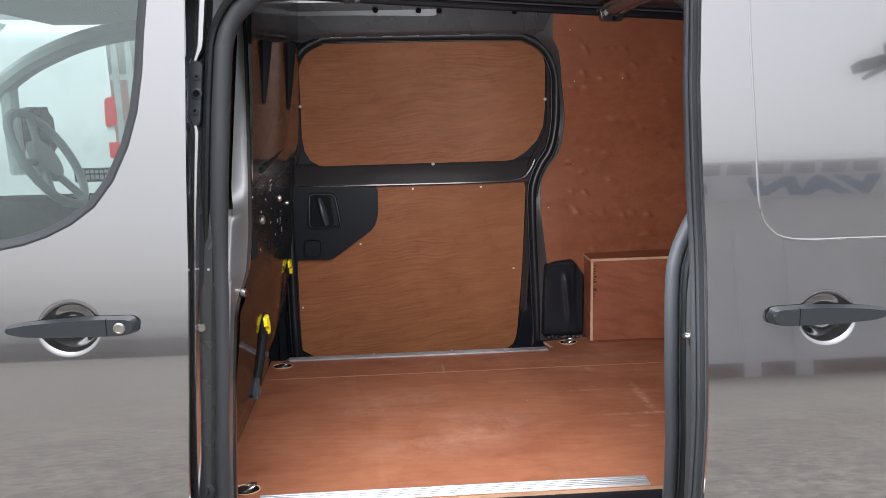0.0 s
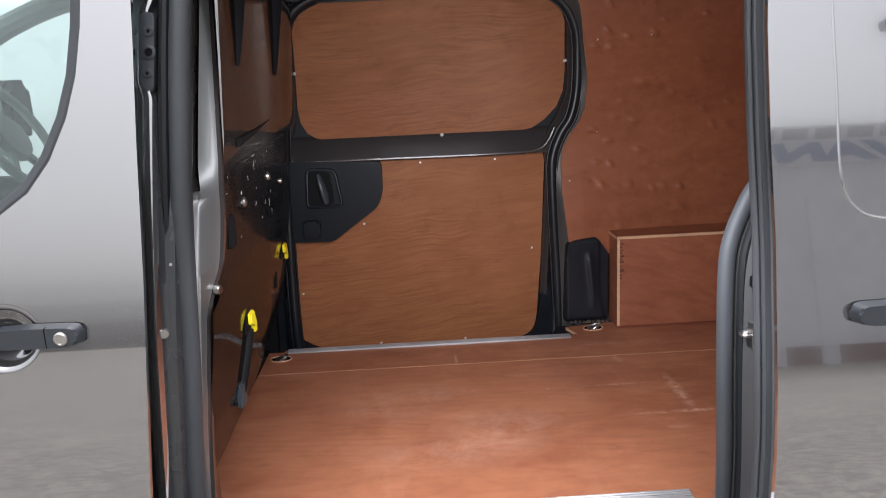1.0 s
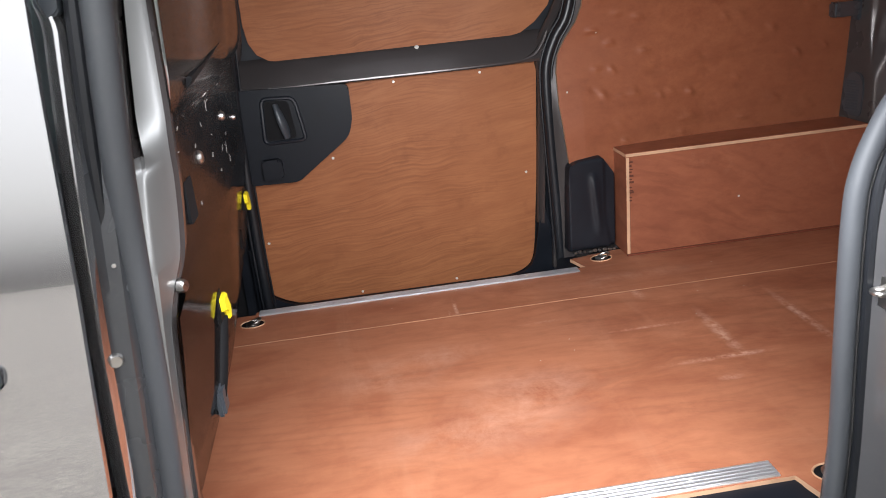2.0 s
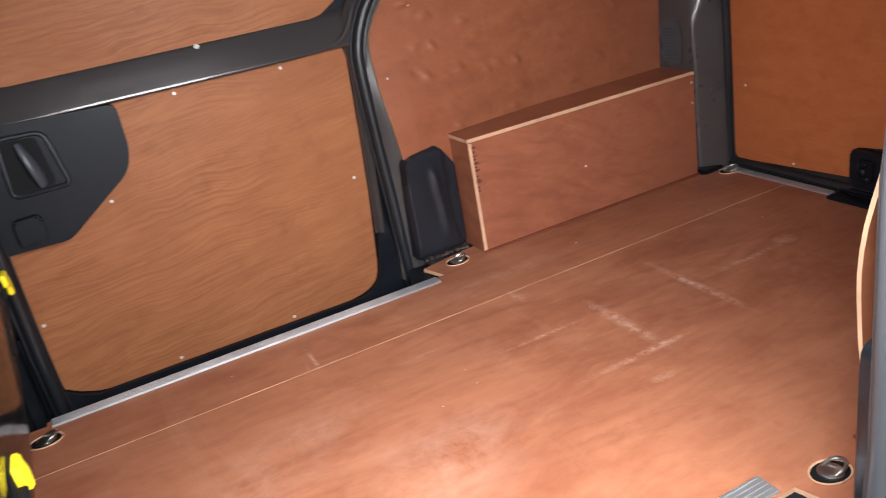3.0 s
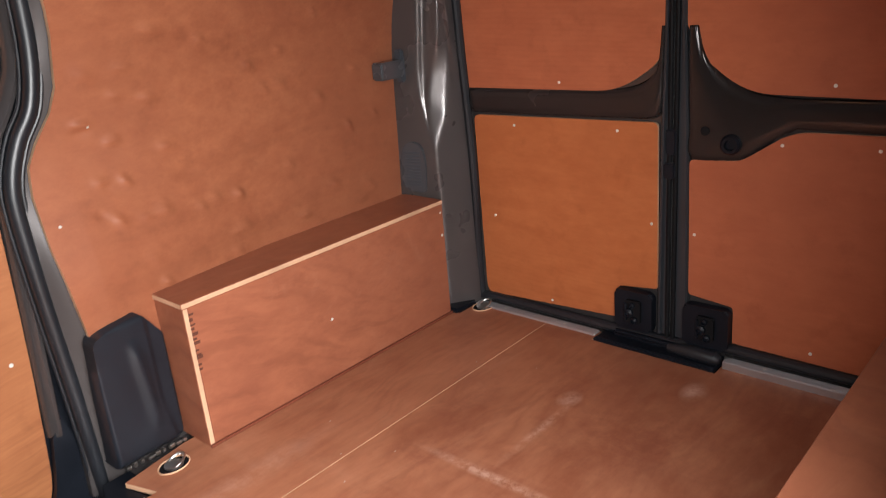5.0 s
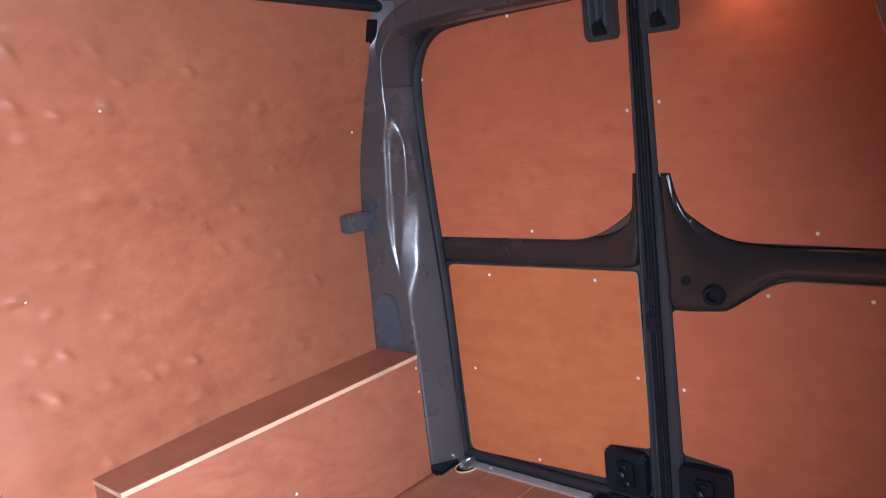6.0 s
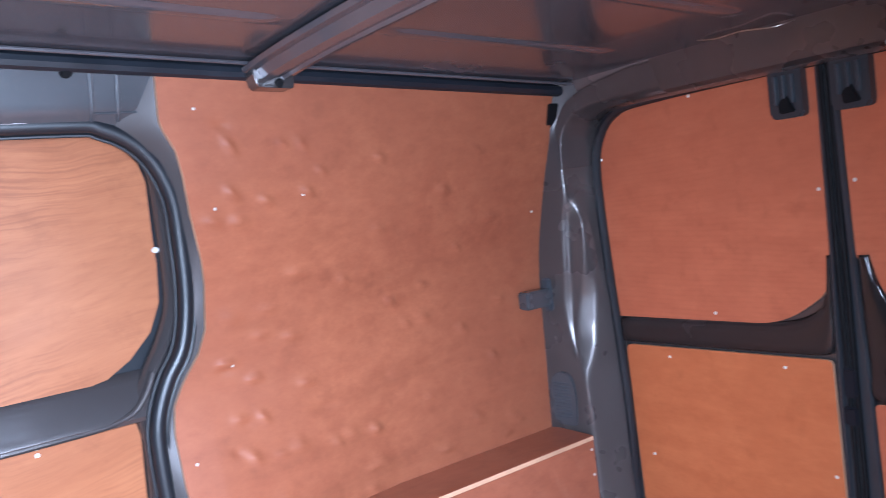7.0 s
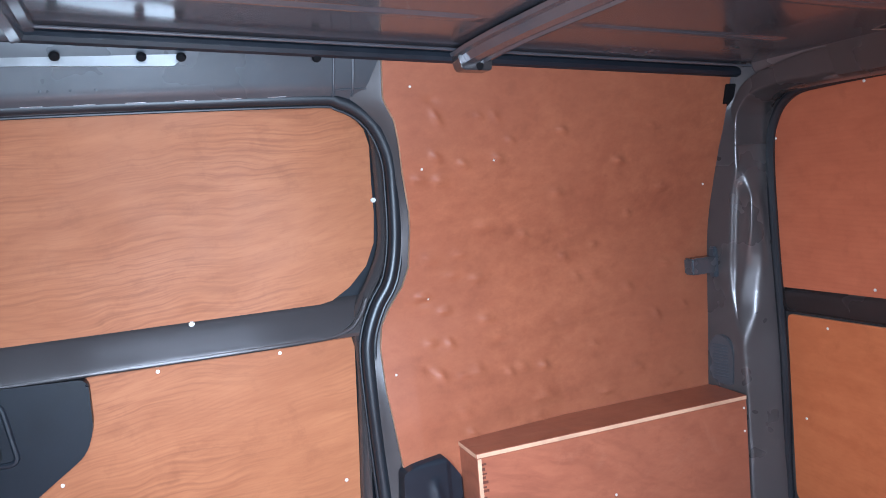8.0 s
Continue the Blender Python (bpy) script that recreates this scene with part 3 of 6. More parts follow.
# ---- wheel boxes ----
def wheel_box(x0, x1, sign, label):
    ob = thing("wheel_arch_box", ((x0 + x1) / 2, sign * 0.69, FLOOR), label, "wheel box", "boxed wheel arches")
    y0, z1, t = 0.625, 0.967, 0.010

    def board(name, a, b, c, d, e, f, inner):
        bm = bmesh.new()
        block(bm, a, b, sign * c, sign * d, e, f)
        bmesh.ops.recalc_face_normals(bm, faces=bm.faces)
        for fc in bm.faces:
            n = fc.normal
            fc.material_index = 0 if abs(n[inner]) > 0.5 else 1
        bmesh.ops.bevel(bm, geom=bm.edges[:], offset=0.0012, segments=1, affect="EDGES")
        part(name, bm, [PLY_BOX, PLY_EDGE], ob, smooth=False)
    t = 0.013
    board("top_board", x0 - 0.002, x1, y0 - 0.001, 0.80, z1 - t, z1, 2)
    if sign > 0:
        board("end_board", x0, x0 + t, y0, 0.775, FLOOR + 0.001, z1 - t - 0.0004, 0)
        board("front_board", x0 + t + 0.0004, x1, y0 + 0.0008, y0 + t, FLOOR + 0.001, z1 - t - 0.0004, 1)
    else:
        board("end_board", x0 + 0.0008, x0 + t, y0 + t + 0.0004, 0.775, FLOOR + 0.001, z1 - t - 0.0004, 0)
        board("front_board", x0, x1, y0, y0 + t, FLOOR + 0.001, z1 - t - 0.0004, 1)
    # dark red strip put in for the box's shadow line on the floor
    bm = bmesh.new()
    block(bm, x0, x1, sign * (y0 - 0.007), sign * (y0 - 0.0005), FLOOR + 0.0005, FLOOR + 0.007)
    part("foot_shadow_strip", bm, FOOT_SHADOW_RED, ob, "dark red strip for the shadow line along the foot")
    bm = bmesh.new()
    rng = random.Random(4)
    for i in range(12 if sign > 0 else 0):
        z = 0.80 + 0.012 * i + rng.uniform(-0.003, 0.003)
        w = rng.uniform(0.006, 0.016)
        block(bm, x0 + 0.0115, x0 + 0.013 + w, sign * (y0 - 0.0007), sign * (y0 + 0.001), z, z + rng.uniform(0.003, 0.008))
    if sign > 0:
        part("chipped_edge", bm, VENEER, ob, "splintered dark veneer along the corner")
    for px, pz in ((0.406, 0.767), (0.86, 0.93), (0.86, 0.86)):
        part("screw", dome(bmesh.new(), (x0 + px, sign * (y0 - 0.0003), pz), (0, -sign, 0), 0.004, 0.0015), SCREW, ob)
    return ob


wheel_box(0.004, 0.876, 1, "plywood wheel arch box with pale edges, chipped corner")
wheel_box(0.064, 0.90, -1, "plywood wheel arch box beside the open doorway")

# ---- side walls ----
LEFT = [(0.85, -0.150), (0.90, -0.155), (0.93, -0.16), (1.0, -0.168), (1.13, -0.181), (1.24, -0.180), (1.30, -0.170), (1.345, -0.145), (1.40, -0.105), (1.45, -0.085), (1.55, -0.080),
        (1.60, -0.084), (1.70, -0.103), (1.78, -0.112), (1.83, -0.122), (1.87, -0.144), (1.885, -0.149), (1.90, -0.150), (1.99, -0.150)]
RIGHT = [(0.9, 0.868), (0.97, 0.870), (1.15, 0.885), (1.33, 0.895), (1.65, 0.890), (1.9, 0.893), (2.0, 0.893)]


def screws_on(parent, spots, depth, sign=1, r=0.0034):
    for x, z in spots:
        part("screw", dome(bmesh.new(), (x, sign * (depth(x, z) - 0.0003), z), (0, -sign, 0), r, 0.002), SCREW, parent)


def side_wall(sign, name, label):
    ob = thing(name, (0.35, sign * 0.78, FLOOR), label, "wall", kind="structure")
    bm = bmesh.new()
    zs = sorted(set(span(0.93, 1.3, 10) + span(1.3, 1.5, 12) + span(1.5, 1.8, 8) + span(1.8, 1.972, 10)))
    zs = sorted(set(zs + span(0.86, 1.972, 215 if sign > 0 else 30)))
    rng = random.Random(21 + sign)
    knocks = []
    for _ in range(74):
        z = 0.98 + 0.90 * rng.random() ** 1.25
        knocks.append((-0.06 + 0.92 * rng.random() ** 1.5, z, rng.uniform(0.011, 0.022), rng.uniform(0.008, 0.018), rng.choice((1, 1, 1, -0.5)) * rng.uniform(0.003, 0.0072)))

    def beaten(x, z):
        h = 0.0
        for kx, kz, rx, rz, hk in knocks:
            u = ((x - kx + 0.5 * (z - kz)) / rx) ** 2 + ((z - kz) / rz) ** 2
            if u < 6:
                h += hk * math.exp(-u)
        return lining_y(x, z) - (0.010 if sign > 0 else 0.007) - h
    edge = LEFT if sign > 0 else [(z, x + 0.10 * max(0.0, min(1.0, (z - 1.45) / 0.25)) + (0.05 if z > 1.8 else 0.0)) for z, x in LEFT]
    panel(bm, rows_of(edge, RIGHT, zs), beaten, 0.012 if sign > 0 else 0.007, 230 if sign > 0 else 40, sign)
    slope_top(bm)
    part("lining_panel", bm, [PLY_WALL, PLY_EDGE], ob, "dented reddish plywood lining panel")
    # steel behind the lining and beside the doorway
    bm = bmesh.new()
    zs = span(0.53, 2.02, 44)
    back = [(0.5, -0.222), (0.66, -0.215), (0.8, -0.210), (1.0, -0.216), (1.2, -0.222), (1.28, -0.214), (1.355, -0.184), (1.42, -0.144), (1.52, -0.123), (1.65, -0.121), (1.75, -0.131), (1.835, -0.174), (1.87, -0.25), (2.1, -0.25)]

    def skin(x, z):
        ply = float(np.interp(z, *zip(*LEFT)))
        edge = float(np.interp(z, *zip(*back)))
        f = max(0.0, min(1.0, (ply + 0.02 - x) / max(0.03, ply + 0.02 - edge)))
        inside = lining_y(x, z) + 0.004
        return inside + (max(inside, seal_y(z) + 0.004) - inside) * f
    panel(bm, rows_of(back, [(0.4, 1.0), (2.1, 1.0)], zs), skin, 0.02, 40, sign, 0)
    slope_top(bm)
    part("inner_skin", bm, STEEL_MATT, ob, "dark painted steel pillar and side skin")
    screws_on(ob, [(-0.036, 1.358), (-0.081, 1.907), (-0.052, 1.704), (0.15, 1.713), (0.848, 1.595), (0.585, 1.868), (-0.150, 1.172)], lambda x, z: lining_y(x, z) - 0.0105, sign)
    return ob


side_wall(1, "wall_east", "dented plywood-lined load bay wall on dark steel")
wall_near = side_wall(-1, "wall_west", "plywood-lined load bay wall beside the open doorway")
wall_near.location += Vector((0.050, -0.012, 0))


def corner_cover(sign, label):
    """Black moulded trim at the foot of the door pillar."""
    ob = thing("corner_cover", (-0.09, sign * 0.72, FLOOR), label, "trim cover", "pillar foot covers")
    bm = bmesh.new()
    wide = rows_of([(0.6, -0.182), (0.80, -0.178), (0.915, -0.172), (0.928, -0.166), (0.938, -0.135), (0.944, -0.09), (0.946, -0.06)], [(0.6, -0.012), (0.64, -0.006), (0.80, -0.001), (0.868, 0.000), (0.89, -0.012), (0.936, -0.044), (0.946, -0.055)], sorted(set(span(0.612, 0.66, 8) + span(0.66, 0.86, 8) + span(0.86, 0.946, 18))))

    def shell_y(x, z):
        soft = 0.012 * max(0.0, 1 - (0.946 - z) / 0.014) ** 2 + 0.008 * max(0.0, 1 - (z - 0.612) / 0.016) ** 2
        side = 0.014 * max(0.0, 1 - min(x + 0.182, 0.0 - x) / 0.010) ** 2
        ridge = 0.010 * math.exp(-((x + 0.078 + 0.10 * (z - 0.80)) / 0.014) ** 2) * max(0.0, min(1.0, (0.90 - z) / 0.05, (z - 0.66) / 0.05))
        step = 0.007 * max(0.0, min(1.0, (x + 0.050 - 0.20 * max(0.0, 0.72 - z)) / 0.012))
        return 0.704 + 0.06 * (x + 0.09) - ridge + step + soft + side
    panel(bm, wide, shell_y, 0.05, 56, sign, 0)
    part("shell", bm, COVER, ob, sharp=60)
    bm = bmesh.new()
    rng = random.Random(9)
    for i in range(9):
        x = -0.165 + 0.018 * i
        block(bm, x, x + rng.uniform(0.008, 0.018), sign * 0.702, sign * 0.712, 0.600, 0.600 + rng.uniform(0.006, 0.014), 0.002, 1)
    part("torn_foil", bm, ZINC, ob, "crumpled silver foil at the foot")
    return ob


corner_cover(1, "black moulded plastic cover at the pillar foot")
corner_cover(-1, "black plastic cover at the open doorway's pillar foot").location += Vector((0.058, -0.058, 0))


# ---- rear pillars ----
# the pillar's pressed edges by height: outer corner, pocket rim and raised rib, each (z, (x, y))
CORNER = [(0.55, (0.905, 0.655)), (0.96, (0.905, 0.655)), (1.11, (0.905, 0.661)), (1.20, (0.905, 0.689)), (1.26, (0.905, 0.702)), (1.34, (0.905, 0.705)), (1.43, (0.905, 0.694)), (1.50, (0.905, 0.687)), (1.57, (0.905, 0.678)), (1.63, (0.905, 0.657)), (1.71, (0.905, 0.656)), (1.77, (0.907, 0.652)), (1.83, (0.930, 0.640)), (1.93, (0.955, 0.560))]
RIM = [(1.11, (0.905, 0.661)), (1.20, (0.908, 0.686)), (1.26, (0.914, 0.684)), (1.34, (0.928, 0.674)), (1.43, (0.930, 0.643)), (1.50, (0.930, 0.634)), (1.555, (0.932, 0.630)), (1.585, (0.930, 0.646)), (1.63, (0.918, 0.650))]
RIB = [(1.11, (0.905, 0.661)), (1.20, (0.938, 0.640)), (1.26, (0.950, 0.642)), (1.34, (0.962, 0.634)), (1.43, (0.965, 0.625)), (1.50, (0.962, 0.624)), (1.555, (0.950, 0.630)), (1.585, (0.945, 0.640)), (1.63, (0.930, 0.644))]
INNER = [(0.55, 0.594), (0.90, 0.600), (1.20, 0.614), (1.26, 0.618), (1.43, 0.628), (1.58, 0.638), (1.71, 0.638), (1.80, 0.616), (1.93, 0.534)]


def along(table, z):
    zs, ps = zip(*table)
    return tuple(float(np.interp(z, zs, [p[k] for p in ps])) for k in (0, 1))


def rounded(pts, count, turns):
    """Points at even steps along a bent line, its corners softened."""
    run = [0.0]
    for a, b in zip(pts, pts[1:]):
        run.append(run[-1] + math.dist(a, b))
    out = np.array([[np.interp(d, run, [p[k] for p in pts]) for k in (0, 1)] for d in span(0, run[-1], count)])
    for _ in range(turns):
        out[1:-1] = 0.25 * out[:-2] + 0.5 * out[1:-1] + 0.25 * out[2:]
    return out


def rear_pillar(sign, name):
    ob = thing(name, (0.93, sign * 0.68, FLOOR), "brown-grey painted steel rear pillar with a pressed pocket", "pillar", kind="structure")
    bm = bmesh.new()
    lines = []
    for z in span(0.55, 1.93, 130):
        xr = float(np.interp(z, *zip(*RIGHT))) - 0.012
        w = wall_y(z)
        c, y_in = along(CORNER, z), float(np.interp(z, *zip(*INNER)))
        prof = [(xr, w + 0.006), (xr + 0.006, w - 0.002), c]
        if 1.11 < z < 1.63:
            rim, rib = along(RIM, z), along(RIB, z)
            deep = 0.010 * min(1.0, (z - 1.11) / 0.15, (1.63 - z) / 0.07)
            prof += [(c[0] + 1.6 * deep, c[1] - 0.8 * deep), (rim[0] + 0.2 * deep, rim[1] + 0.6 * deep), rim, rib]
        prof += [(0.992, y_in), (1.03, y_in - 0.012)]
        lines.append(rounded(prof, 100, 12))
    lines = np.array(lines)
    for _ in range(3):
        lines[1:-1] = 0.25 * lines[:-2] + 0.5 * lines[1:-1] + 0.25 * lines[2:]
    rings = [[bm.verts.new((x, sign * y, z)) for x, y in line] for z, line in zip(span(0.55, 1.93, 130), lines)]
    for a, b in zip(rings, rings[1:]):
        for j in range(len(a) - 1):
            bm.faces.new((a[j], a[j + 1], b[j + 1], b[j]))
    bmesh.ops.solidify(bm, geom=bm.faces[:], thickness=0.004)
    part("pillar_skin", bm, PILLAR, ob, sharp=80)
    bm = bmesh.new()
    block(bm, 0.88, 1.02, sign * 0.60, sign * 0.70, 0.585, 0.612, 0.008)
    part("pillar_foot", bm, PLASTIC, ob)
    # solid black block stands for the shade in the corner hole
    bm = bmesh.new()
    prism(bm, "yz", rpoly([(sign * 0.697, 1.872, 0.005), (sign * 0.645, 1.880, 0.006), (sign * 0.657, 1.838, 0.015), (sign * 0.684, 1.803, 0.01), (sign * 0.697, 1.808, 0.006)], 3), 0.877, 0.912, 0.002)
    part("corner_hole_shade", bm, DARK, ob)
    for x, y, z in ((0.975, 0.648, 1.70), (0.98, 0.640, 1.33), (0.98, 0.640, 1.22), (0.98, 0.640, 1.0)):
        part("rivet", dome(bmesh.new(), (x, sign * y, z), (-0.6, -sign, 0), 0.004, 0.002), SCREW, ob)
    return ob


rear_pillar(1, "pillar_rear_east")
rear_pillar(-1, "pillar_rear_west")


def on_pillar():
    ob = thing("pillar_vent", (0.888, 0.73, 1.0), "dark plastic air vent grille on the rear pillar", "vent")
    lean = Matrix(((1, -0.233, 0, 0.233 * 0.73), (0, 1, 0, 0), (0, 0, 1, 0), (0, 0, 0, 1)))
    bm = bmesh.new()
    poly = rpoly([(0.774, 0.980, 0.012), (0.696, 0.975, 0.012), (0.692, 1.075, 0.02), (0.704, 1.128, 0.028), (0.755, 1.132, 0.028), (0.774, 1.085, 0.02)])
    prism(bm, "yz", poly, 0.881, 0.895, 0.003)
    bm.transform(lean)
    part("frame", bm, RAIL, ob)
    for i in range(11):
        z = 0.998 + 0.0098 * i
        bm = bmesh.new()
        block(bm, 0.8795, 0.8820, 0.708, 0.760, z, z + 0.0048, 0.0008, 1)
        bm.transform(lean)
        part("slat", bm, HANDLE, ob)
    ob = thing("strap_holder", (0.87, 0.77, 1.33), "black plastic strap holder on the rear pillar", "bracket")
    bm = bmesh.new()
    block(bm, 0.800, 0.893, 0.742, 0.785, 1.322, 1.372, 0.005)
    part("box", bm, RAIL, ob)
    bm = bmesh.new()
    block(bm, 0.885, 0.912, 0.745, 0.775, 1.305, 1.40, 0.005)
    part("back_plate", bm, HANDLE, ob)


on_pillar()

# ---- closed sliding door across the bay ----
door = thing("door_1", (-0.7, 0.84, 0.5), "closed sliding side door lined with two plywood panels", "sliding door", kind="structure")
bm = bmesh.new()
panel(bm, rows_of([(0.4, -1.36), (1.3, -1.34), (1.95, -1.26)], [(0.4, -0.15), (1.2, -0.15), (1.42, -0.09), (1.95, -0.09)], span(0.42, 1.95, 30)), lambda x, z: door_y(z) + 0.02, 0.06, 12, 1, 0)
part("door_skin", bm, PLASTIC, door, "black inner skin behind the panels")
bm = bmesh.new()
lower_l = [(0.506, -1.13), (0.512, -1.17), (0.528, -1.212), (0.55, -1.248), (0.585, -1.271), (0.64, -1.283), (0.70, -1.285), (1.282, -1.27)]
lower_r = [(0.506, -0.40), (0.511, -0.36), (0.522, -0.325), (0.542, -0.30), (0.57, -0.287), (0.61, -0.279), (0.9, -0.255), (1.25, -0.238), (1.282, -0.245)]
panel(bm, rows_of(lower_l, lower_r, [0.506, 0.508, 0.512, 0.52, 0.53, 0.54, 0.55, 0.565, 0.58, 0.6, 0.64, 0.7, 0.85, 1.0, 1.15, 1.25, 1.27, 1.282]), lambda x, z: door_y(z), 0.006, 10)
part("lower_panel", bm, [PLY_DOOR, PLY_EDGE], door, "orange-brown plywood panel with wavy grain")
bm = bmesh.new()
upper_l = [(1.372, -1.10), (1.378, -1.135), (1.40, -1.17), (1.44, -1.192), (1.50, -1.20), (1.78, -1.195), (1.84, -1.185), (1.875, -1.16), (1.893, -1.115), (1.897, -1.08)]
upper_r = [(1.372, -0.33), (1.38, -0.285), (1.41, -0.235), (1.46, -0.185), (1.52, -0.158), (1.60, -0.150), (1.78, -0.152), (1.82, -0.165), (1.855, -0.195), (1.875, -0.23), (1.889, -0.29), (1.897, -0.34)]
panel(bm, rows_of(upper_l, upper_r, sorted({z for z, _ in upper_l + upper_r} | {1.39, 1.56, 1.68, 1.86, 1.885})), lambda x, z: door_y(z) + 0.004, 0.006, 10)
part("upper_panel", bm, [PLY_DOOR, PLY_EDGE], door, "orange-brown plywood panel with rounded corners")
# rolled crossbar between the panels, and its lip
bm = bmesh.new()
prof = [(0.850, 1.385), (0.838, 1.376), (0.830, 1.364), (0.815, 1.318), (0.808, 1.302), (0.805, 1.292), (0.808, 1.283), (0.822, 1.278), (0.850, 1.278)]
rings = [[bm.verts.new((x, y, z)) for y, z in prof] for x in span(-1.31, -0.20, 20)]
for a, b in zip(rings, rings[1:]):
    for j in range(len(prof) - 1):
        bm.faces.new((a[j], a[j + 1], b[j + 1], b[j]))
part("crossbar", bm, STEEL, door)
bm = bmesh.new()
tube(bm, smooth_path([(-1.27, 0.812, 1.33), (-1.24, 0.812, 1.30), (-1.18, 0.812, 1.290), (-0.9, 0.812, 1.289), (-0.4, 0.812, 1.287), (-0.27, 0.812, 1.296), (-0.225, 0.81, 1.33), (-0.20, 0.808, 1.38)], 6), 0.008, False, 10)
part("crossbar_lip", bm, STEEL, door)
bm = bmesh.new()
frame_in = [(-1.285, 0.70), (-1.29, 1.0), (-1.275, 1.3), (-1.225, 1.45), (-1.215, 1.78), (-1.19, 1.86), (-1.12, 1.912), (-1.0, 1.915), (-0.35, 1.912), (-0.22, 1.89), (-0.145, 1.82), (-0.13, 1.70), (-0.133, 1.53), (-0.165, 1.44), (-0.225, 1.33), (-0.222, 1.2), (-0.24, 0.9), (-0.252, 0.70)]
tube(bm, smooth_path([(x, door_y(z) - 0.006, z) for x, z in frame_in], 5), 0.02, False, 10, 0.6)
part("frame_rim", bm, STEEL, door)
bm = bmesh.new()
prism(bm, "xz", [(-1.31, 0.42), (-0.175, 0.42), (-0.185, 0.60), (-0.235, 0.74), (-0.262, 0.70), (-0.274, 0.622), (-0.284, 0.574), (-0.298, 0.541), (-0.325, 0.519), (-0.36, 0.508), (-1.17, 0.509), (-1.213, 0.525), (-1.25, 0.547), (-1.273, 0.583), (-1.284, 0.64), (-1.285, 0.74), (-1.31, 0.74)], 0.812, 0.829, 0.0)
part("lower_frame", bm, PLASTIC, door, "black lower door frame")
screws_on(door, [(-0.733, 1.265), (-0.435, 1.264), (-0.294, 0.894), (-1.238, 0.751), (-0.933, 0.521), (-0.581, 0.521), (-0.971, 1.029)], lambda x, z: door_y(z), 1, 0.0048)
for x, z in ((-0.150, 1.634), (-0.642, 1.370), (-1.20, 1.63), (-0.70, 1.899)):
    bm = bmesh.new()
    block(bm, x - 0.007, x + 0.007, door_y(z) - 0.006, door_y(z) + 0.004, z - 0.006, z + 0.006, 0.003)
    part("panel_clip", bm, WHITE_CLIP, door, "small white plastic clip")
# door latch trim
bm = bmesh.new()
prism(bm, "xz", rpoly([(-1.30, 0.975, 0.01), (-1.095, 0.970, 0.02), (-0.905, 1.105, 0.03), (-0.887, 1.165, 0.02), (-0.886, 1.268, 0.02), (-0.90, 1.281, 0.01), (-1.30, 1.298, 0.01)], 5), 0.792, 0.832, 0.008, 3)
latch = part("latch_cover", bm, PLASTIC, door, "black moulded plastic latch cover")
bm = bmesh.new()
ring = rpoly([(-1.187, 1.113, 0.02), (-1.048, 1.113, 0.02), (-1.070, 1.257, 0.025), (-1.177, 1.262, 0.02)], 4)
tube(bm, [(x, 0.792, z) for x, z in ring], 0.007, True, 8)
part("handle_bezel", bm, COVER, latch)
# black plate on the cover paints the shade of the handle recess
bm = bmesh.new()
prism(bm, "xz", rpoly([(-1.178, 1.122, 0.015), (-1.078, 1.122, 0.015), (-1.090, 1.248, 0.015), (-1.170, 1.254, 0.015)], 4), 0.789, 0.7915)
part("recess_shade_plate", bm, DARK, latch)
bm = bmesh.new()
tube(bm, [(-1.108, 0.783, 1.128), (-1.112, 0.775, 1.155), (-1.120, 0.772, 1.19), (-1.128, 0.775, 1.22), (-1.134, 0.783, 1.242)], [0.013, 0.017, 0.016, 0.013, 0.009], False, 12, 0.6)
part("lever", bm, HANDLE, latch)
bm = bmesh.new()
prism(bm, "xz", rpoly([(-1.206, 0.992, 0.008), (-1.140, 0.996, 0.008), (-1.140, 1.052, 0.006), (-1.150, 1.062, 0.006), (-1.206, 1.060, 0.008)], 4), 0.762, 0.795, 0.006, 3)
part("lock_button", bm, PLASTIC, latch)

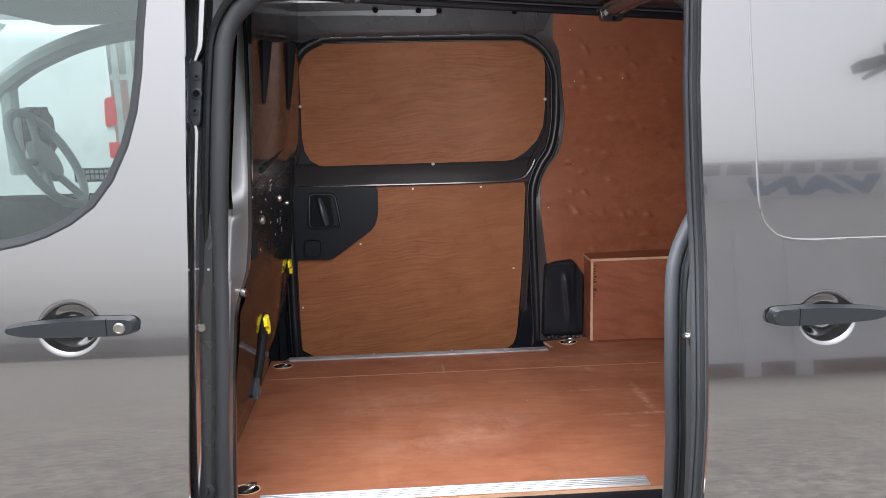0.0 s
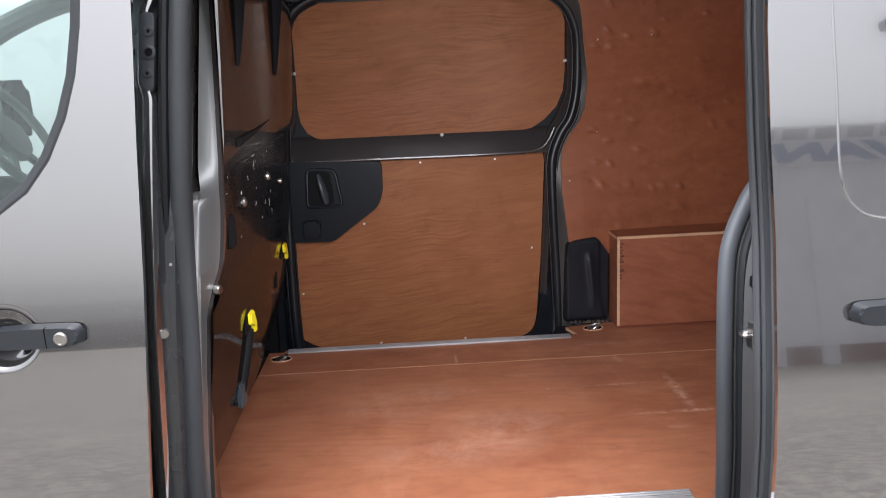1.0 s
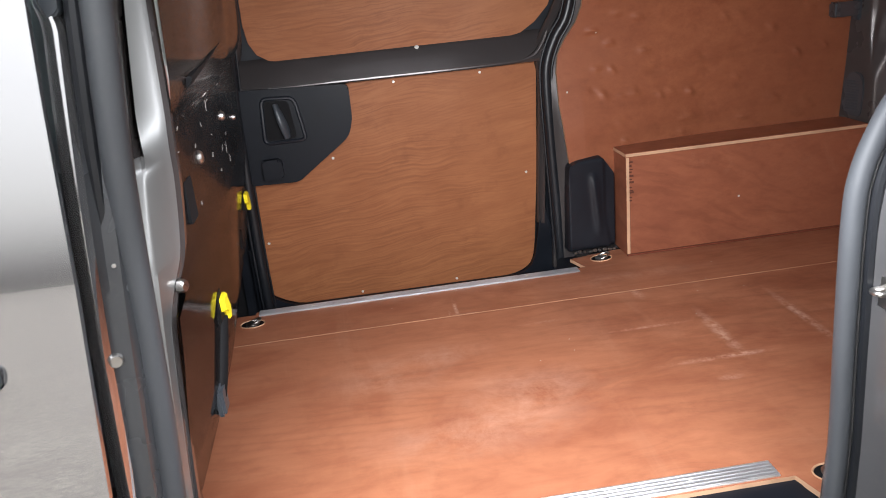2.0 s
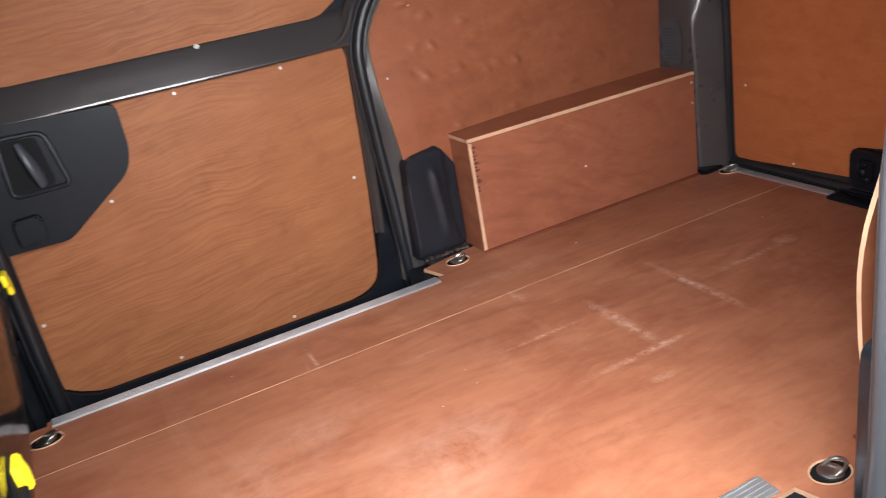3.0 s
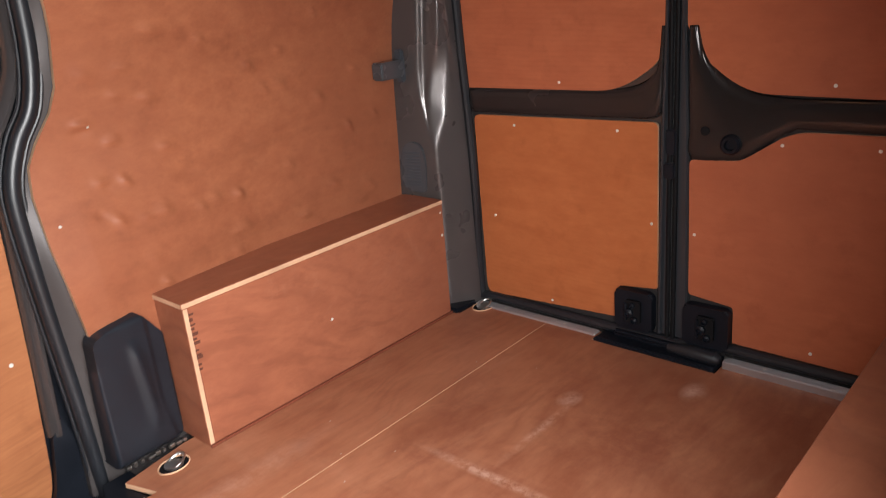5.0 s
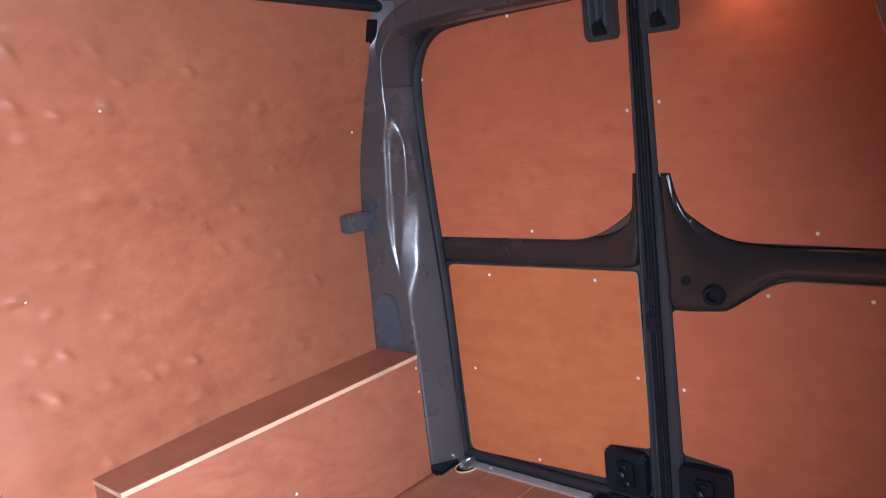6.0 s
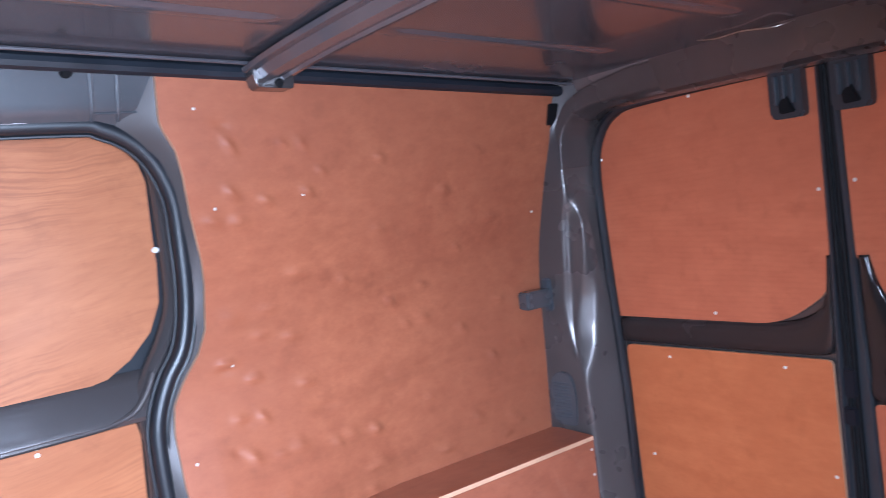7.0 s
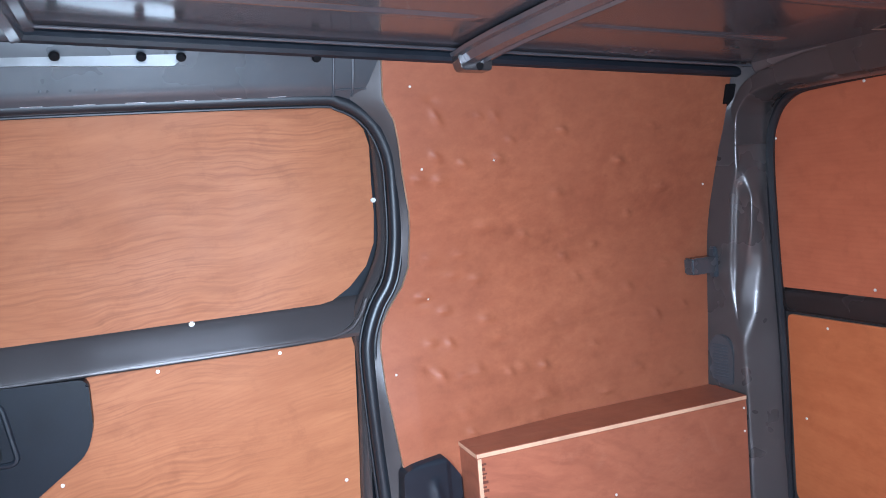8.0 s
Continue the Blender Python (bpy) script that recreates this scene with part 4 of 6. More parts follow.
# ---- doorway seals ----
def doorway_seal(sign, shift, label):
    ob = thing("door_seal", (-0.7, sign * 0.79, FLOOR), label, "rubber seal", "doorway weatherstrips")
    left = [(-1.268, 0.49), (-1.271, 0.60), (-1.272, 0.75), (-1.268, 1.0), (-1.258, 1.3), (-1.235, 1.6), (-1.215, 1.76), (-1.18, 1.845), (-1.10, 1.893), (-1.0, 1.902)]
    right = [(-0.35, 1.898), (-0.24, 1.885), (-0.165, 1.835), (-0.122, 1.75), (-0.112, 1.65), (-0.114, 1.52), (-0.135, 1.42), (-0.175, 1.355), (-0.205, 1.28), (-0.213, 1.2), (-0.208, 1.0), (-0.200, 0.80), (-0.196, 0.65), (-0.192, 0.50)]
    if sign < 0:
        left = [(-1.12, 0.515), (-1.21, 0.535), (-1.244, 0.62), (-1.239, 0.81), (-1.218, 1.06), (-1.200, 1.335), (-1.187, 1.51), (-1.172, 1.70), (-1.157, 1.80), (-1.105, 1.866), (-1.0, 1.888)]
        right = [(x + 0.046, z) for x, z in right[:-2]] + [(-0.159, 0.62), (-0.189, 0.54), (-0.25, 0.515)]
    line = smooth_path([(x, sign * (seal_y(z) + shift), z) for x, z in left + right], 6, sign < 0)
    bm = bmesh.new()
    tube(bm, line, [0.017 if sign > 0 else 0.0205 if p.x < -0.7 else 0.0168 for p in line], sign < 0, 14)
    part("bulb", bm, RUBBER if sign > 0 else RUBBER_SKY_GREY, ob)
    c = Vector((-0.7, 0, 1.25))
    for k, (off, rr, dy) in enumerate(((0.021, 0.005, 0.002), (-0.020, 0.004, 0.006)) if sign > 0 else ((0.026, 0.009, 0.012),)):
        bm = bmesh.new()
        out = []
        for i, p in enumerate(line):
            d = line[(i + 1) % len(line)] - line[i - 1] if sign < 0 or 0 < i < len(line) - 1 else Vector((0, 0, -1 if i else 1))
            n = Vector((d.z, 0, -d.x)).normalized()
            if n.dot(p - c) < 0:
                n = -n
            out.append(p + n * off + Vector((0, sign * dy, 0)))
        tube(bm, out, rr, sign < 0, 8)
        part("lip", bm, RUBBER, ob)
    return ob


doorway_seal(1, 0.0, "ribbed black rubber seal round the closed side door")
doorway_seal(-1, 0.036, "thick black rubber seal round the open doorway, greyed for sky sheen")

# ---- cant rails over the doorways ----
def cant_rail(sign, name):
    ob = thing(name, (-0.75, sign * 0.7, 1.9), "grey-black pressed steel rail over the side doorway", "roof rail", kind="structure")
    bm = bmesh.new()
    rail = curve_of([(1.85, 0.735), (1.895, 0.722), (1.91, 0.700), (1.98, 0.672), (2.03, 0.65)], 0.006)
    panel(bm, [(z, -1.42, -0.152) for z in span(1.885, 2.03, 12)], lambda x, z: rail(z), 0.02, 12, sign, 0)
    part("rail_skin", bm, RAIL, ob)
    bm = bmesh.new()
    prism(bm, "xz", rpoly([(-1.30, 2.01, 0.01), (-0.59, 2.004, 0.01), (-0.625, 1.972, 0.01), (-0.93, 1.98, 0.01), (-1.30, 1.984, 0.01)], 3), sign * 0.664, sign * 0.69, 0.003)
    part("raised_plate", bm, PANEL_GREY, ob, "lighter raised pressing")
    bm = bmesh.new()
    for x in (-0.262, -0.214):
        tube(bm, [(x, sign * (rail(z) + 0.001), z) for z in span(1.898, 1.995, 10)], 0.004, False, 8)
    tube(bm, [(x, sign * (rail(1.912) + 0.001), 1.912) for x in span(-0.262, -0.16, 4)], 0.003, False, 8)
    part("pressed_step", bm, RAIL, ob)
    for i in range(7):
        bm = bmesh.new()
        x = -1.05 + i * 0.105
        block(bm, x, x + 0.045, sign * 0.712, sign * 0.718, 1.9005, 1.9045, 0.001, 1)
        part("seal_slot", bm, ALU, ob)
    for x in (-0.861, -0.691, -0.609, -0.308):
        part("bolt", dome(bmesh.new(), (x, sign * 0.650, 1.990 - 0.03 * (x + 0.6)), (0, -sign * 0.7, -0.7), 0.011, 0.008), DARK, ob)
    for x in (-0.90, -0.885, -0.84, -0.79):
        part("rivet", dome(bmesh.new(), (x, sign * 0.692, 1.93), (0, -sign, 0), 0.003, 0.0015), RAIL, ob)
    return ob


cant_rail(1, "rail_east")
cant_rail(-1, "rail_west")

# ---- roof ----
def bead(d, w):
    """A soft pressed bead, one unit high at its middle."""
    return max(0.0, 1 - (abs(d) / w) ** 4)


def roof_form(x, y):
    h = roof_z(x) + 0.012 * (1 - (y / 0.8) ** 2)
    for yc in (0.33, 0.0, -0.33):
        for x0, x1 in ((-1.40, -0.02), (0.18, 0.78)):
            run = max(0.0, min(1.0, (x - x0) / 0.03)) * max(0.0, min(1.0, (x1 - x) / 0.03))
            h -= 0.0065 * bead(y - yc, 0.024) * run
    return h


bm = bmesh.new()
g = []
for x in span(-1.45, 1.08, 110):
    g.append([bm.verts.new((x, y, roof_form(x, y))) for y in span(-0.74, 0.74, 200)])
for a, b in zip(g, g[1:]):
    for j in range(200):
        bm.faces.new((a[j], a[j + 1], b[j + 1], b[j]))
top = [[bm.verts.new((x, y, roof_z(x) + 0.05)) for y in (-0.78, 0.78)] for x in (-1.46, 1.09)]
bm.faces.new((top[0][0], top[0][1], top[1][1], top[1][0]))
for x in (0.075, -0.95):
    for y0, y1 in ((-0.62, 0.62),):
        prof = [(-0.060, 0.006), (-0.056, -0.003), (-0.038, -0.004), (-0.030, -0.022), (-0.012, -0.026), (-0.008, -0.020), (0.012, -0.020), (0.016, -0.026), (0.034, -0.022), (0.042, -0.004), (0.060, -0.003), (0.064, 0.006)]
        rings = []
        for y in span(y0, y1, 16):
            drop = -0.012 * (y / 0.62) ** 4
            rings.append([bm.verts.new((x + u, y, roof_z(x) + w + drop)) for u, w in prof])
        for a, b in zip(rings, rings[1:]):
            for j in range(len(prof) - 1):
                bm.faces.new((a[j], a[j + 1], b[j + 1], b[j]))
        bm.faces.new(rings[0])
        bm.faces.new(rings[-1])
for s in (1, -1):
    tube(bm, [(x, s * 0.606, roof_z(x) - 0.002) for x in span(-1.4, 0.93, 12)], 0.004, False, 8)
ceiling_bm = bm
for s in (1, -1):
    bm = bmesh.new()
    tube(bm, [(x, s * 0.644, roof_z(x) - 0.014) for x in span(-1.4, 0.935, 12)], 0.0165, False, 10)
    solo("trim_roof", bm, COVER, "blue-black trim along the roof edge", "trim", "structure")
solo("ceiling", ceiling_bm, ROOF_STEEL, "glossy dark painted steel roof with bows and beads", "ceiling", "structure")
for s in (1, -1):
    bm = bmesh.new()
    prism(bm, "xz", rpoly([(0.035, 1.935, 0.008), (0.112, 1.930, 0.008), (0.118, 1.972, 0.006), (0.022, 1.978, 0.006)], 3), s * 0.590, s * 0.640, 0.004)
    ob = thing("bow_bracket", (0.075, s * 0.6, 1.93), "dark steel bracket at the end of a roof bow", "bracket", "roof bow ends")
    part("bracket", bm, STEEL, ob)
    part("bolt", dome(bmesh.new(), (0.080, s * 0.592, 1.942), (0, -s, -0.3), 0.010, 0.005), DARK, ob)

# ---- rear frame, header and doors ----
rear = thing("rear_frame", (1.0, 0, FLOOR), "brown-grey steel frame over the rear doors", "door frame", kind="structure")
bm = bmesh.new()
prof = [(0.920, 1.965), (0.934, 1.925), (0.950, 1.864), (0.962, 1.851), (0.985, 1.842), (1.05, 1.842), (1.05, 1.97)]
rings = [[bm.verts.new((x, y, z - 0.03 * max(0.0, (abs(y) - 0.4) / 0.3) ** 2)) for x, z in prof] for y in span(-0.66, 0.66, 24)]
for a, b in zip(rings, rings[1:]):
    for j in range(len(prof)):
        bm.faces.new((a[j], a[(j + 1) % len(prof)], b[(j + 1) % len(prof)], b[j]))
part("header", bm, PILLAR, rear)
bm = bmesh.new()
cover = [(0.929, 1.940), (0.934, 1.924), (0.9485, 1.868), (0.954, 1.856), (0.968, 1.848)]
rings = []
for y in [0.345, 0.343, 0.338, 0.330] + span(0.32, -0.60, 18):
    inset = 0.014 * (1 - min(1.0, (0.345 - y) / 0.020)) ** 2
    rings.append([bm.verts.new((x - 0.003, y, z + inset * (i / 4) - 0.03 * max(0.0, (abs(y) - 0.4) / 0.3) ** 2)) for i, (x, z) in enumerate(cover)])
for a, b in zip(rings, rings[1:]):
    for j in range(len(cover) - 1):
        bm.faces.new((a[j], a[j + 1], b[j + 1], b[j]))
bmesh.ops.solidify(bm, geom=bm.faces[:], thickness=0.004)
part("header_cover", bm, PILLAR, rear, "smooth brown-grey cover plate along the header")
for s in (1, -1):
    bm = bmesh.new()
    # the pillar's outer corner sweeps round into the header
    run = smooth_path([(0.905, 0.655, 1.70), (0.905, 0.653, 1.75), (0.907, 0.642, 1.798), (0.913, 0.610, 1.836), (0.924, 0.555, 1.856), (0.936, 0.48, 1.863), (0.944, 0.40, 1.865), (0.947, 0.33, 1.865)], 8)
    lines = []
    for i, p in enumerate(run):
        d = run[min(i + 1, len(run) - 1)] - run[max(i - 1, 0)]
        out = Vector((0, d.z, -d.y)).normalized()
        f = i / (len(run) - 1)
        k = max(0.0, min(1.0, (f - 0.25) / 0.6))
        far = p + out * (0.022 + 0.042 * k) + Vector((-0.002 - 0.014 * k, 0, 0))
        fold = p - out * (0.024 - 0.006 * k) + Vector((0.072 - 0.048 * k, 0, 0))
        lines.append([far, far.lerp(p, 0.5), far.lerp(p, 0.85), p.lerp(far, 0.05).lerp(fold, 0.02), p.lerp(fold, 0.14), p.lerp(fold, 0.5), fold, fold + Vector((0.03, 0, 0)) - out * 0.004])
    rings = [[bm.verts.new((p.x, s * p.y, p.z)) for p in smooth_path(line, 4)] for line in lines]
    for a, b in zip(rings, rings[1:]):
        for j in range(len(a) - 1):
            bm.faces.new((a[j], a[j + 1], b[j + 1], b[j]))
    bmesh.ops.solidify(bm, geom=bm.faces[:], thickness=0.003)
    part("corner_arch", bm, PILLAR, rear, sharp=70)
bm = bmesh.new()
edge = [(0.60, 0.64), (0.597, 1.0), (0.604, 1.2), (0.615, 1.4), (0.621, 1.65), (0.602, 1.76), (0.535, 1.83), (0.40, 1.848), (0.0, 1.853), (-0.40, 1.848), (-0.52, 1.828), (-0.585, 1.76), (-0.602, 1.65), (-0.60, 1.4), (-0.595, 1.0), (-0.60, 0.672), (-0.55, 0.645), (-0.20, 0.644), (-0.08, 0.630), (0.0, 0.624), (0.55, 0.626)]
tube(bm, smooth_path([(1.003 if z < 0.65 else 1.0, y, z) for y, z in edge], 5, True), 0.013, True, 10)
part("seal", bm, RUBBER, rear, "black rubber rear door seal")


def rear_door(name, s, label):
    """s: +1 for the leaf on the closed-door side."""
    ob = thing(name, (1.03, s * 0.3, FLOOR), label, "rear door", "rear door leaves", "structure")
    c = -0.040
    edge_of = curve_of([(0.6, -0.002), (0.77, -0.004), (1.2, -0.008), (1.44, -0.014), (1.6, -0.016), (1.86, -0.019)]) if s > 0 else curve_of([(0.6, -0.086), (0.77, -0.085), (1.2, -0.078), (1.44, -0.068), (1.6, -0.064), (1.86, -0.061)])
    y_in, y_out = c + s * 0.006, s * 0.66
    bm = bmesh.new()
    block(bm, 1.022, 1.06, y_in, y_out, 0.56, 1.93, 0.004)
    part("door_skin", bm, STEEL, ob, "dark painted steel inner skin")
    o = s * 0.600
    if s > 0:
        lower = [(o - 0.02, 0.634, 0.03), (0.120, 0.656, 0.0), (0.116, 0.752, 0.01), (0.0, 0.765, 0.008), (0.004, 1.210, 0.015), (o - 0.012, 1.198, 0.02)]
        upper = [(o + 0.018, 1.276, 0.02), (0.11, 1.283, 0.10), (-0.004, 1.36, 0.06), (-0.015, 1.44, 0.0), (-0.020, 1.842, 0.0), (o - 0.15, 1.842, 0.06), (o + 0.018, 1.81, 0.07)]
    else:
        lower = [(-0.205, 0.660, 0.0), (-0.203, 0.758, 0.01), (-0.086, 0.770, 0.008), (-0.080, 1.124, 0.01), (-0.205, 1.132, 0.02), (-0.318, 1.209, 0.04), (-0.588, 1.214, 0.02), (-0.585, 0.655, 0.03)]
        upper = [(-0.062, 1.842, 0.0), (-0.068, 1.44, 0.0), (-0.105, 1.37, 0.05), (-0.21, 1.290, 0.08), (-0.604, 1.286, 0.02), (-0.585, 1.80, 0.07), (-0.43, 1.842, 0.06)]
    for nm, poly in (("lower_panel", lower), ("upper_panel", upper)):
        bm = bmesh.new()
        prism(bm, "yz", rpoly(poly, 6), 1.008, 1.016)
        bmesh.ops.recalc_face_normals(bm, faces=bm.faces)
        for f in bm.faces:
            f.material_index = 0 if abs(f.normal.x) > 0.5 else 1
        part(nm, bm, [PLY_REAR if s > 0 and nm == "lower_panel" else PLY_REAR_RED, PLY_EDGE], ob, smooth=False)
    # crossbar that swells and flares up along the meeting stile
    if s > 0:
        low = [(0.60, 1.203), (0.30, 1.208), (0.10, 1.213), (0.03, 1.216), (0.002, 1.226), (-0.010, 1.26), (-0.014, 1.34), (-0.017, 1.442)]
        top = [(0.60, 1.272), (0.30, 1.280), (0.16, 1.284), (0.11, 1.289), (0.065, 1.300), (0.028, 1.320), (0.003, 1.352), (-0.007, 1.442)]
    else:
        low = [(-0.60, 1.214), (-0.36, 1.213), (-0.31, 1.205), (-0.21, 1.134), (-0.19, 1.127), (-0.080, 1.122), (-0.076, 1.20), (-0.072, 1.34), (-0.074, 1.442)]
        top = [(-0.60, 1.287), (-0.37, 1.283), (-0.32, 1.283), (-0.27, 1.286), (-0.225, 1.293), (-0.175, 1.318), (-0.140, 1.345), (-0.112, 1.385), (-0.096, 1.442)]
    bm = bmesh.new()
    a, b = smooth_path([(0, *p) for p in low], 7), smooth_path([(0, *p) for p in top], 7)
    rings = []
    for p, q in zip(a, b):
        ring = []
        for v in span(0, 1, 14):
            m = p.lerp(q, v)
            swell = (1 - abs(2 * v - 1) ** 5) * 0.020 + 0.006 * math.exp(-((v - 0.93) / 0.05) ** 2) + 0.005 * math.exp(-((v - 0.07) / 0.05) ** 2)
            ring.append(bm.verts.new((1.018 - swell, m.y, m.z)))
        rings.append(ring)
    for p, q in zip(rings, rings[1:]):
        for k in range(14):
            bm.faces.new((p[k], p[k + 1], q[k + 1], q[k]))
    bmesh.ops.solidify(bm, geom=bm.faces[:], thickness=0.004)
    part("crossbar", bm, STEEL, ob, sharp=70)
    # meeting stile: a dark channel with its gasket
    bm = bmesh.new()
    rings = []
    for z in span(0.64, 1.86, 24):
        e = edge_of(z)
        prof = [(1.03, e), (1.004, e), (0.999, e - s * 0.004), (0.999, e - s * 0.009), (1.008, e - s * 0.013), (1.008, c + s * 0.004), (1.03, c + s * 0.003)]
        rings.append([bm.verts.new((x, y, z)) for x, y in prof])
    for p, q in zip(rings, rings[1:]):
        for k in range(7):
            bm.faces.new((p[k], p[(k + 1) % 7], q[(k + 1) % 7], q[k]))
    bm.faces.new(rings[0])
    bm.faces.new(rings[-1])
    part("stile", bm, STILE, ob)
    bm = bmesh.new()
    tube(bm, [(1.002, c + s * 0.008, z) for z in span(0.63, 1.86, 10)], 0.006, False, 10)
    part("stile_seal", bm, DARK, ob)
    # lower and upper latch housings
    for nm, z0, z1 in (("lower_latch", 0.640, 0.752), ("upper_latch", 1.742, 1.852)):
        ya, yb = (0.005, 0.115) if s > 0 else (-0.082, -0.202)
        if z0 > 1:
            ya, yb = (0.002, 0.078) if s > 0 else (-0.058, -0.138)
        lo, hi = min(ya, yb), max(ya, yb)
        bm = bmesh.new()
        prism(bm, "yz", rrect(lo, hi, z0, z1, 0.012), 0.985, 1.012, 0.006, 3)
        house = part(nm, bm, PLASTIC if z0 < 1 else STILE, ob, "black plastic latch housing" if z0 < 1 else "blue-grey ribbed latch plate")
        m = (lo + hi) / 2
        if z0 > 1:
            for k in range(3):
                bm = bmesh.new()
                yk = lo + (hi - lo) * (0.25 + 0.25 * k)
                block(bm, 0.976, 0.987, yk - 0.003, yk + 0.003, z0 + 0.03 + 0.012 * (k % 2), z1 - 0.018, 0.0015, 1)
                part("rib", bm, HANDLE, house)
            bm = bmesh.new()
            prism(bm, "yz", [(m - 0.022, z0 + 0.012), (m + 0.014, z0 + 0.010), (m + 0.016, z0 + 0.034), (m - 0.004, z0 + 0.050)], 0.978, 0.987, 0.003)
            part("hook", bm, DARK, house)
            continue
        bm = bmesh.new()
        prism(bm, "yz", rrect(m - 0.026, m + 0.020, z0 + 0.025, z1 - 0.022, 0.006), 0.975, 0.987, 0.004)
        part("bolt_case", bm, DARK, house)
        bm = bmesh.new()
        for dz, dy, rr in ((0.034, -0.010, 0.010), (0.054, 0.006, 0.013), (0.078, -0.004, 0.008)):
            spin(bm, (0.975, m + dy, z0 + dz), (-1, 0, 0), [(rr, 0.0), (rr, 0.006), (rr * 0.6, 0.010), (rr * 0.5, 0.004), (0.001, 0.004)], 12)
        block(bm, 0.968, 0.976, m + 0.012, m + 0.019, z0 + 0.03, z1 - 0.03, 0.002, 1)
        part("bolt", bm, PLASTIC, house)
    if s > 0:
        spots = [(0.443, 1.175), (0.116, 1.182), (0.53, 0.895), (0.018, 0.945), (0.335, 0.658), (0.302, 1.835), (0.605, 1.712), (-0.002, 1.584), (0.288, 1.300), (0.606, 1.345)]
    else:
        spots = [(-0.098, 0.934), (-0.297, 1.177), (-0.495, 1.181), (-0.392, 0.682), (-0.080, 1.597), (-0.397, 1.313), (-0.40, 1.815)]
    for y, z in spots:
        part("screw", dome(bmesh.new(), (1.0078, y, z), (-1, 0, 0), 0.0042, 0.002), SCREW, ob)
    if s < 0:
        bm = bmesh.new()
        spin(bm, (0.999, -0.186, 1.173), (-1, 0, 0), [(0.024, 0.0), (0.024, 0.010), (0.019, 0.016), (0.013, 0.016), (0.011, 0.006), (0.003, 0.006)], 20)
        part("latch_knob", bm, PLASTIC, ob)
        bm = bmesh.new()
        spin(bm, (0.9985, -0.122, 1.200), (-1, 0, 0), [(0.011, 0.0), (0.011, 0.003), (0.006, 0.004)], 14)
        part("grommet", bm, DARK, ob)
    else:
        bm = bmesh.new()
        block(bm, 0.992, 1.006, -0.052, -0.024, 1.135, 1.20, 0.004)
        block(bm, 0.990, 1.004, -0.050, -0.020, 1.075, 1.115, 0.004)
        part("mid_striker", bm, PLASTIC, ob)
    return ob


rear_door("door_2", 1, "closed rear door leaf with orange plywood panels")
rear_door("door_3", -1, "closed rear door leaf with plywood panels and latch knob")

ob = thing("latch_sill_plate", (0.99, -0.01, FLOOR), "black plastic latch plate at the rear door sill", "sill plate")
bm = bmesh.new()
prism(bm, "xy", rpoly([(0.945, 0.160, 0.0), (0.945, -0.185, 0.01), (1.05, -0.185, 0.01), (1.05, 0.150, 0.0)], 3), FLOOR - 0.008, FLOOR + 0.010, 0.004)
part("plate", bm, PLASTIC, ob)
bm = bmesh.new()
block(bm, 0.975, 1.04, -0.150, 0.120, FLOOR + 0.009, FLOOR + 0.030, 0.008, 3)
part("raised_step", bm, PLASTIC, ob)
bm = bmesh.new()
tube(bm, [(0.975, -0.05, 0.621), (0.975, -0.10, 0.624), (0.975, -0.178, 0.624), (0.975, -0.19, 0.622)], [0.012, 0.018, 0.020, 0.012], False, 12)
part("buffer", bm, RUBBER, ob)
bm = bmesh.new()
block(bm, 1.0, 1.03, -0.205, -0.188, FLOOR + 0.002, FLOOR + 0.022, 0.003)
part("striker", bm, ZINC, ob)

# load bay lamp, lit
ob = thing("bay_lamp", (0.955, -0.265, 1.862), "lit oval load bay lamp on the rear header", "lamp")
bm = bmesh.new()
prism(bm, "yz", rrect(-0.335, -0.193, 1.846, 1.856, 0.004, 5), 0.940, 0.965, 0.003)
part("base", bm, GREY_TRIM, ob)
bm = bmesh.new()
prism(bm, "yz", rpoly([(-0.325, 1.839, 0.006), (-0.225, 1.838, 0.006), (-0.198, 1.848, 0.003), (-0.335, 1.849, 0.003)], 4), 0.928, 0.962, 0.004)
part("lens", bm, LAMP, ob, "glowing warm lens")
# loose wire along the header
ob = thing("wire", (0.9, 0.15, 1.94), "thin pale wire along the rear header", "wire")
bm = bmesh.new()
tube(bm, smooth_path([(0.893, 0.262, 1.945), (0.893, 0.197, 1.942), (0.893, 0.132, 1.932), (0.893, 0.070, 1.933), (0.898, 0.0, 1.925), (0.925, -0.03, 1.932)], 8), 0.0016, False, 6)
part("cable", bm, ZINC, ob)

# ---- bulkhead behind the cab ----
bulk = thing("wall_north", (-1.33, 0, FLOOR), "glossy dark steel bulkhead between cab and load bay", "bulkhead", kind="structure")
bulk_z = curve_of([(0.5, -1.39), (0.6, -1.34), (0.75, -1.25), (0.9, -1.207), (1.03, -1.190), (1.10, -1.180), (1.20, -1.170), (1.25, -1.176), (1.33, -1.170), (1.42, -1.166), (1.445, -1.138), (1.50, -1.130), (1.7, -1.118), (2.05, -1.10)], 0.012)
bulk_bow = curve_of([(-0.9, -0.006), (-0.6, 0.0), (-0.2, -0.006), (0.0, -0.014), (0.2, -0.030), (0.45, -0.045), (0.65, -0.060), (0.95, -0.10)], 0.08)


def bulk_x(y, z):
    return bulk_z(z) + bulk_bow(y)


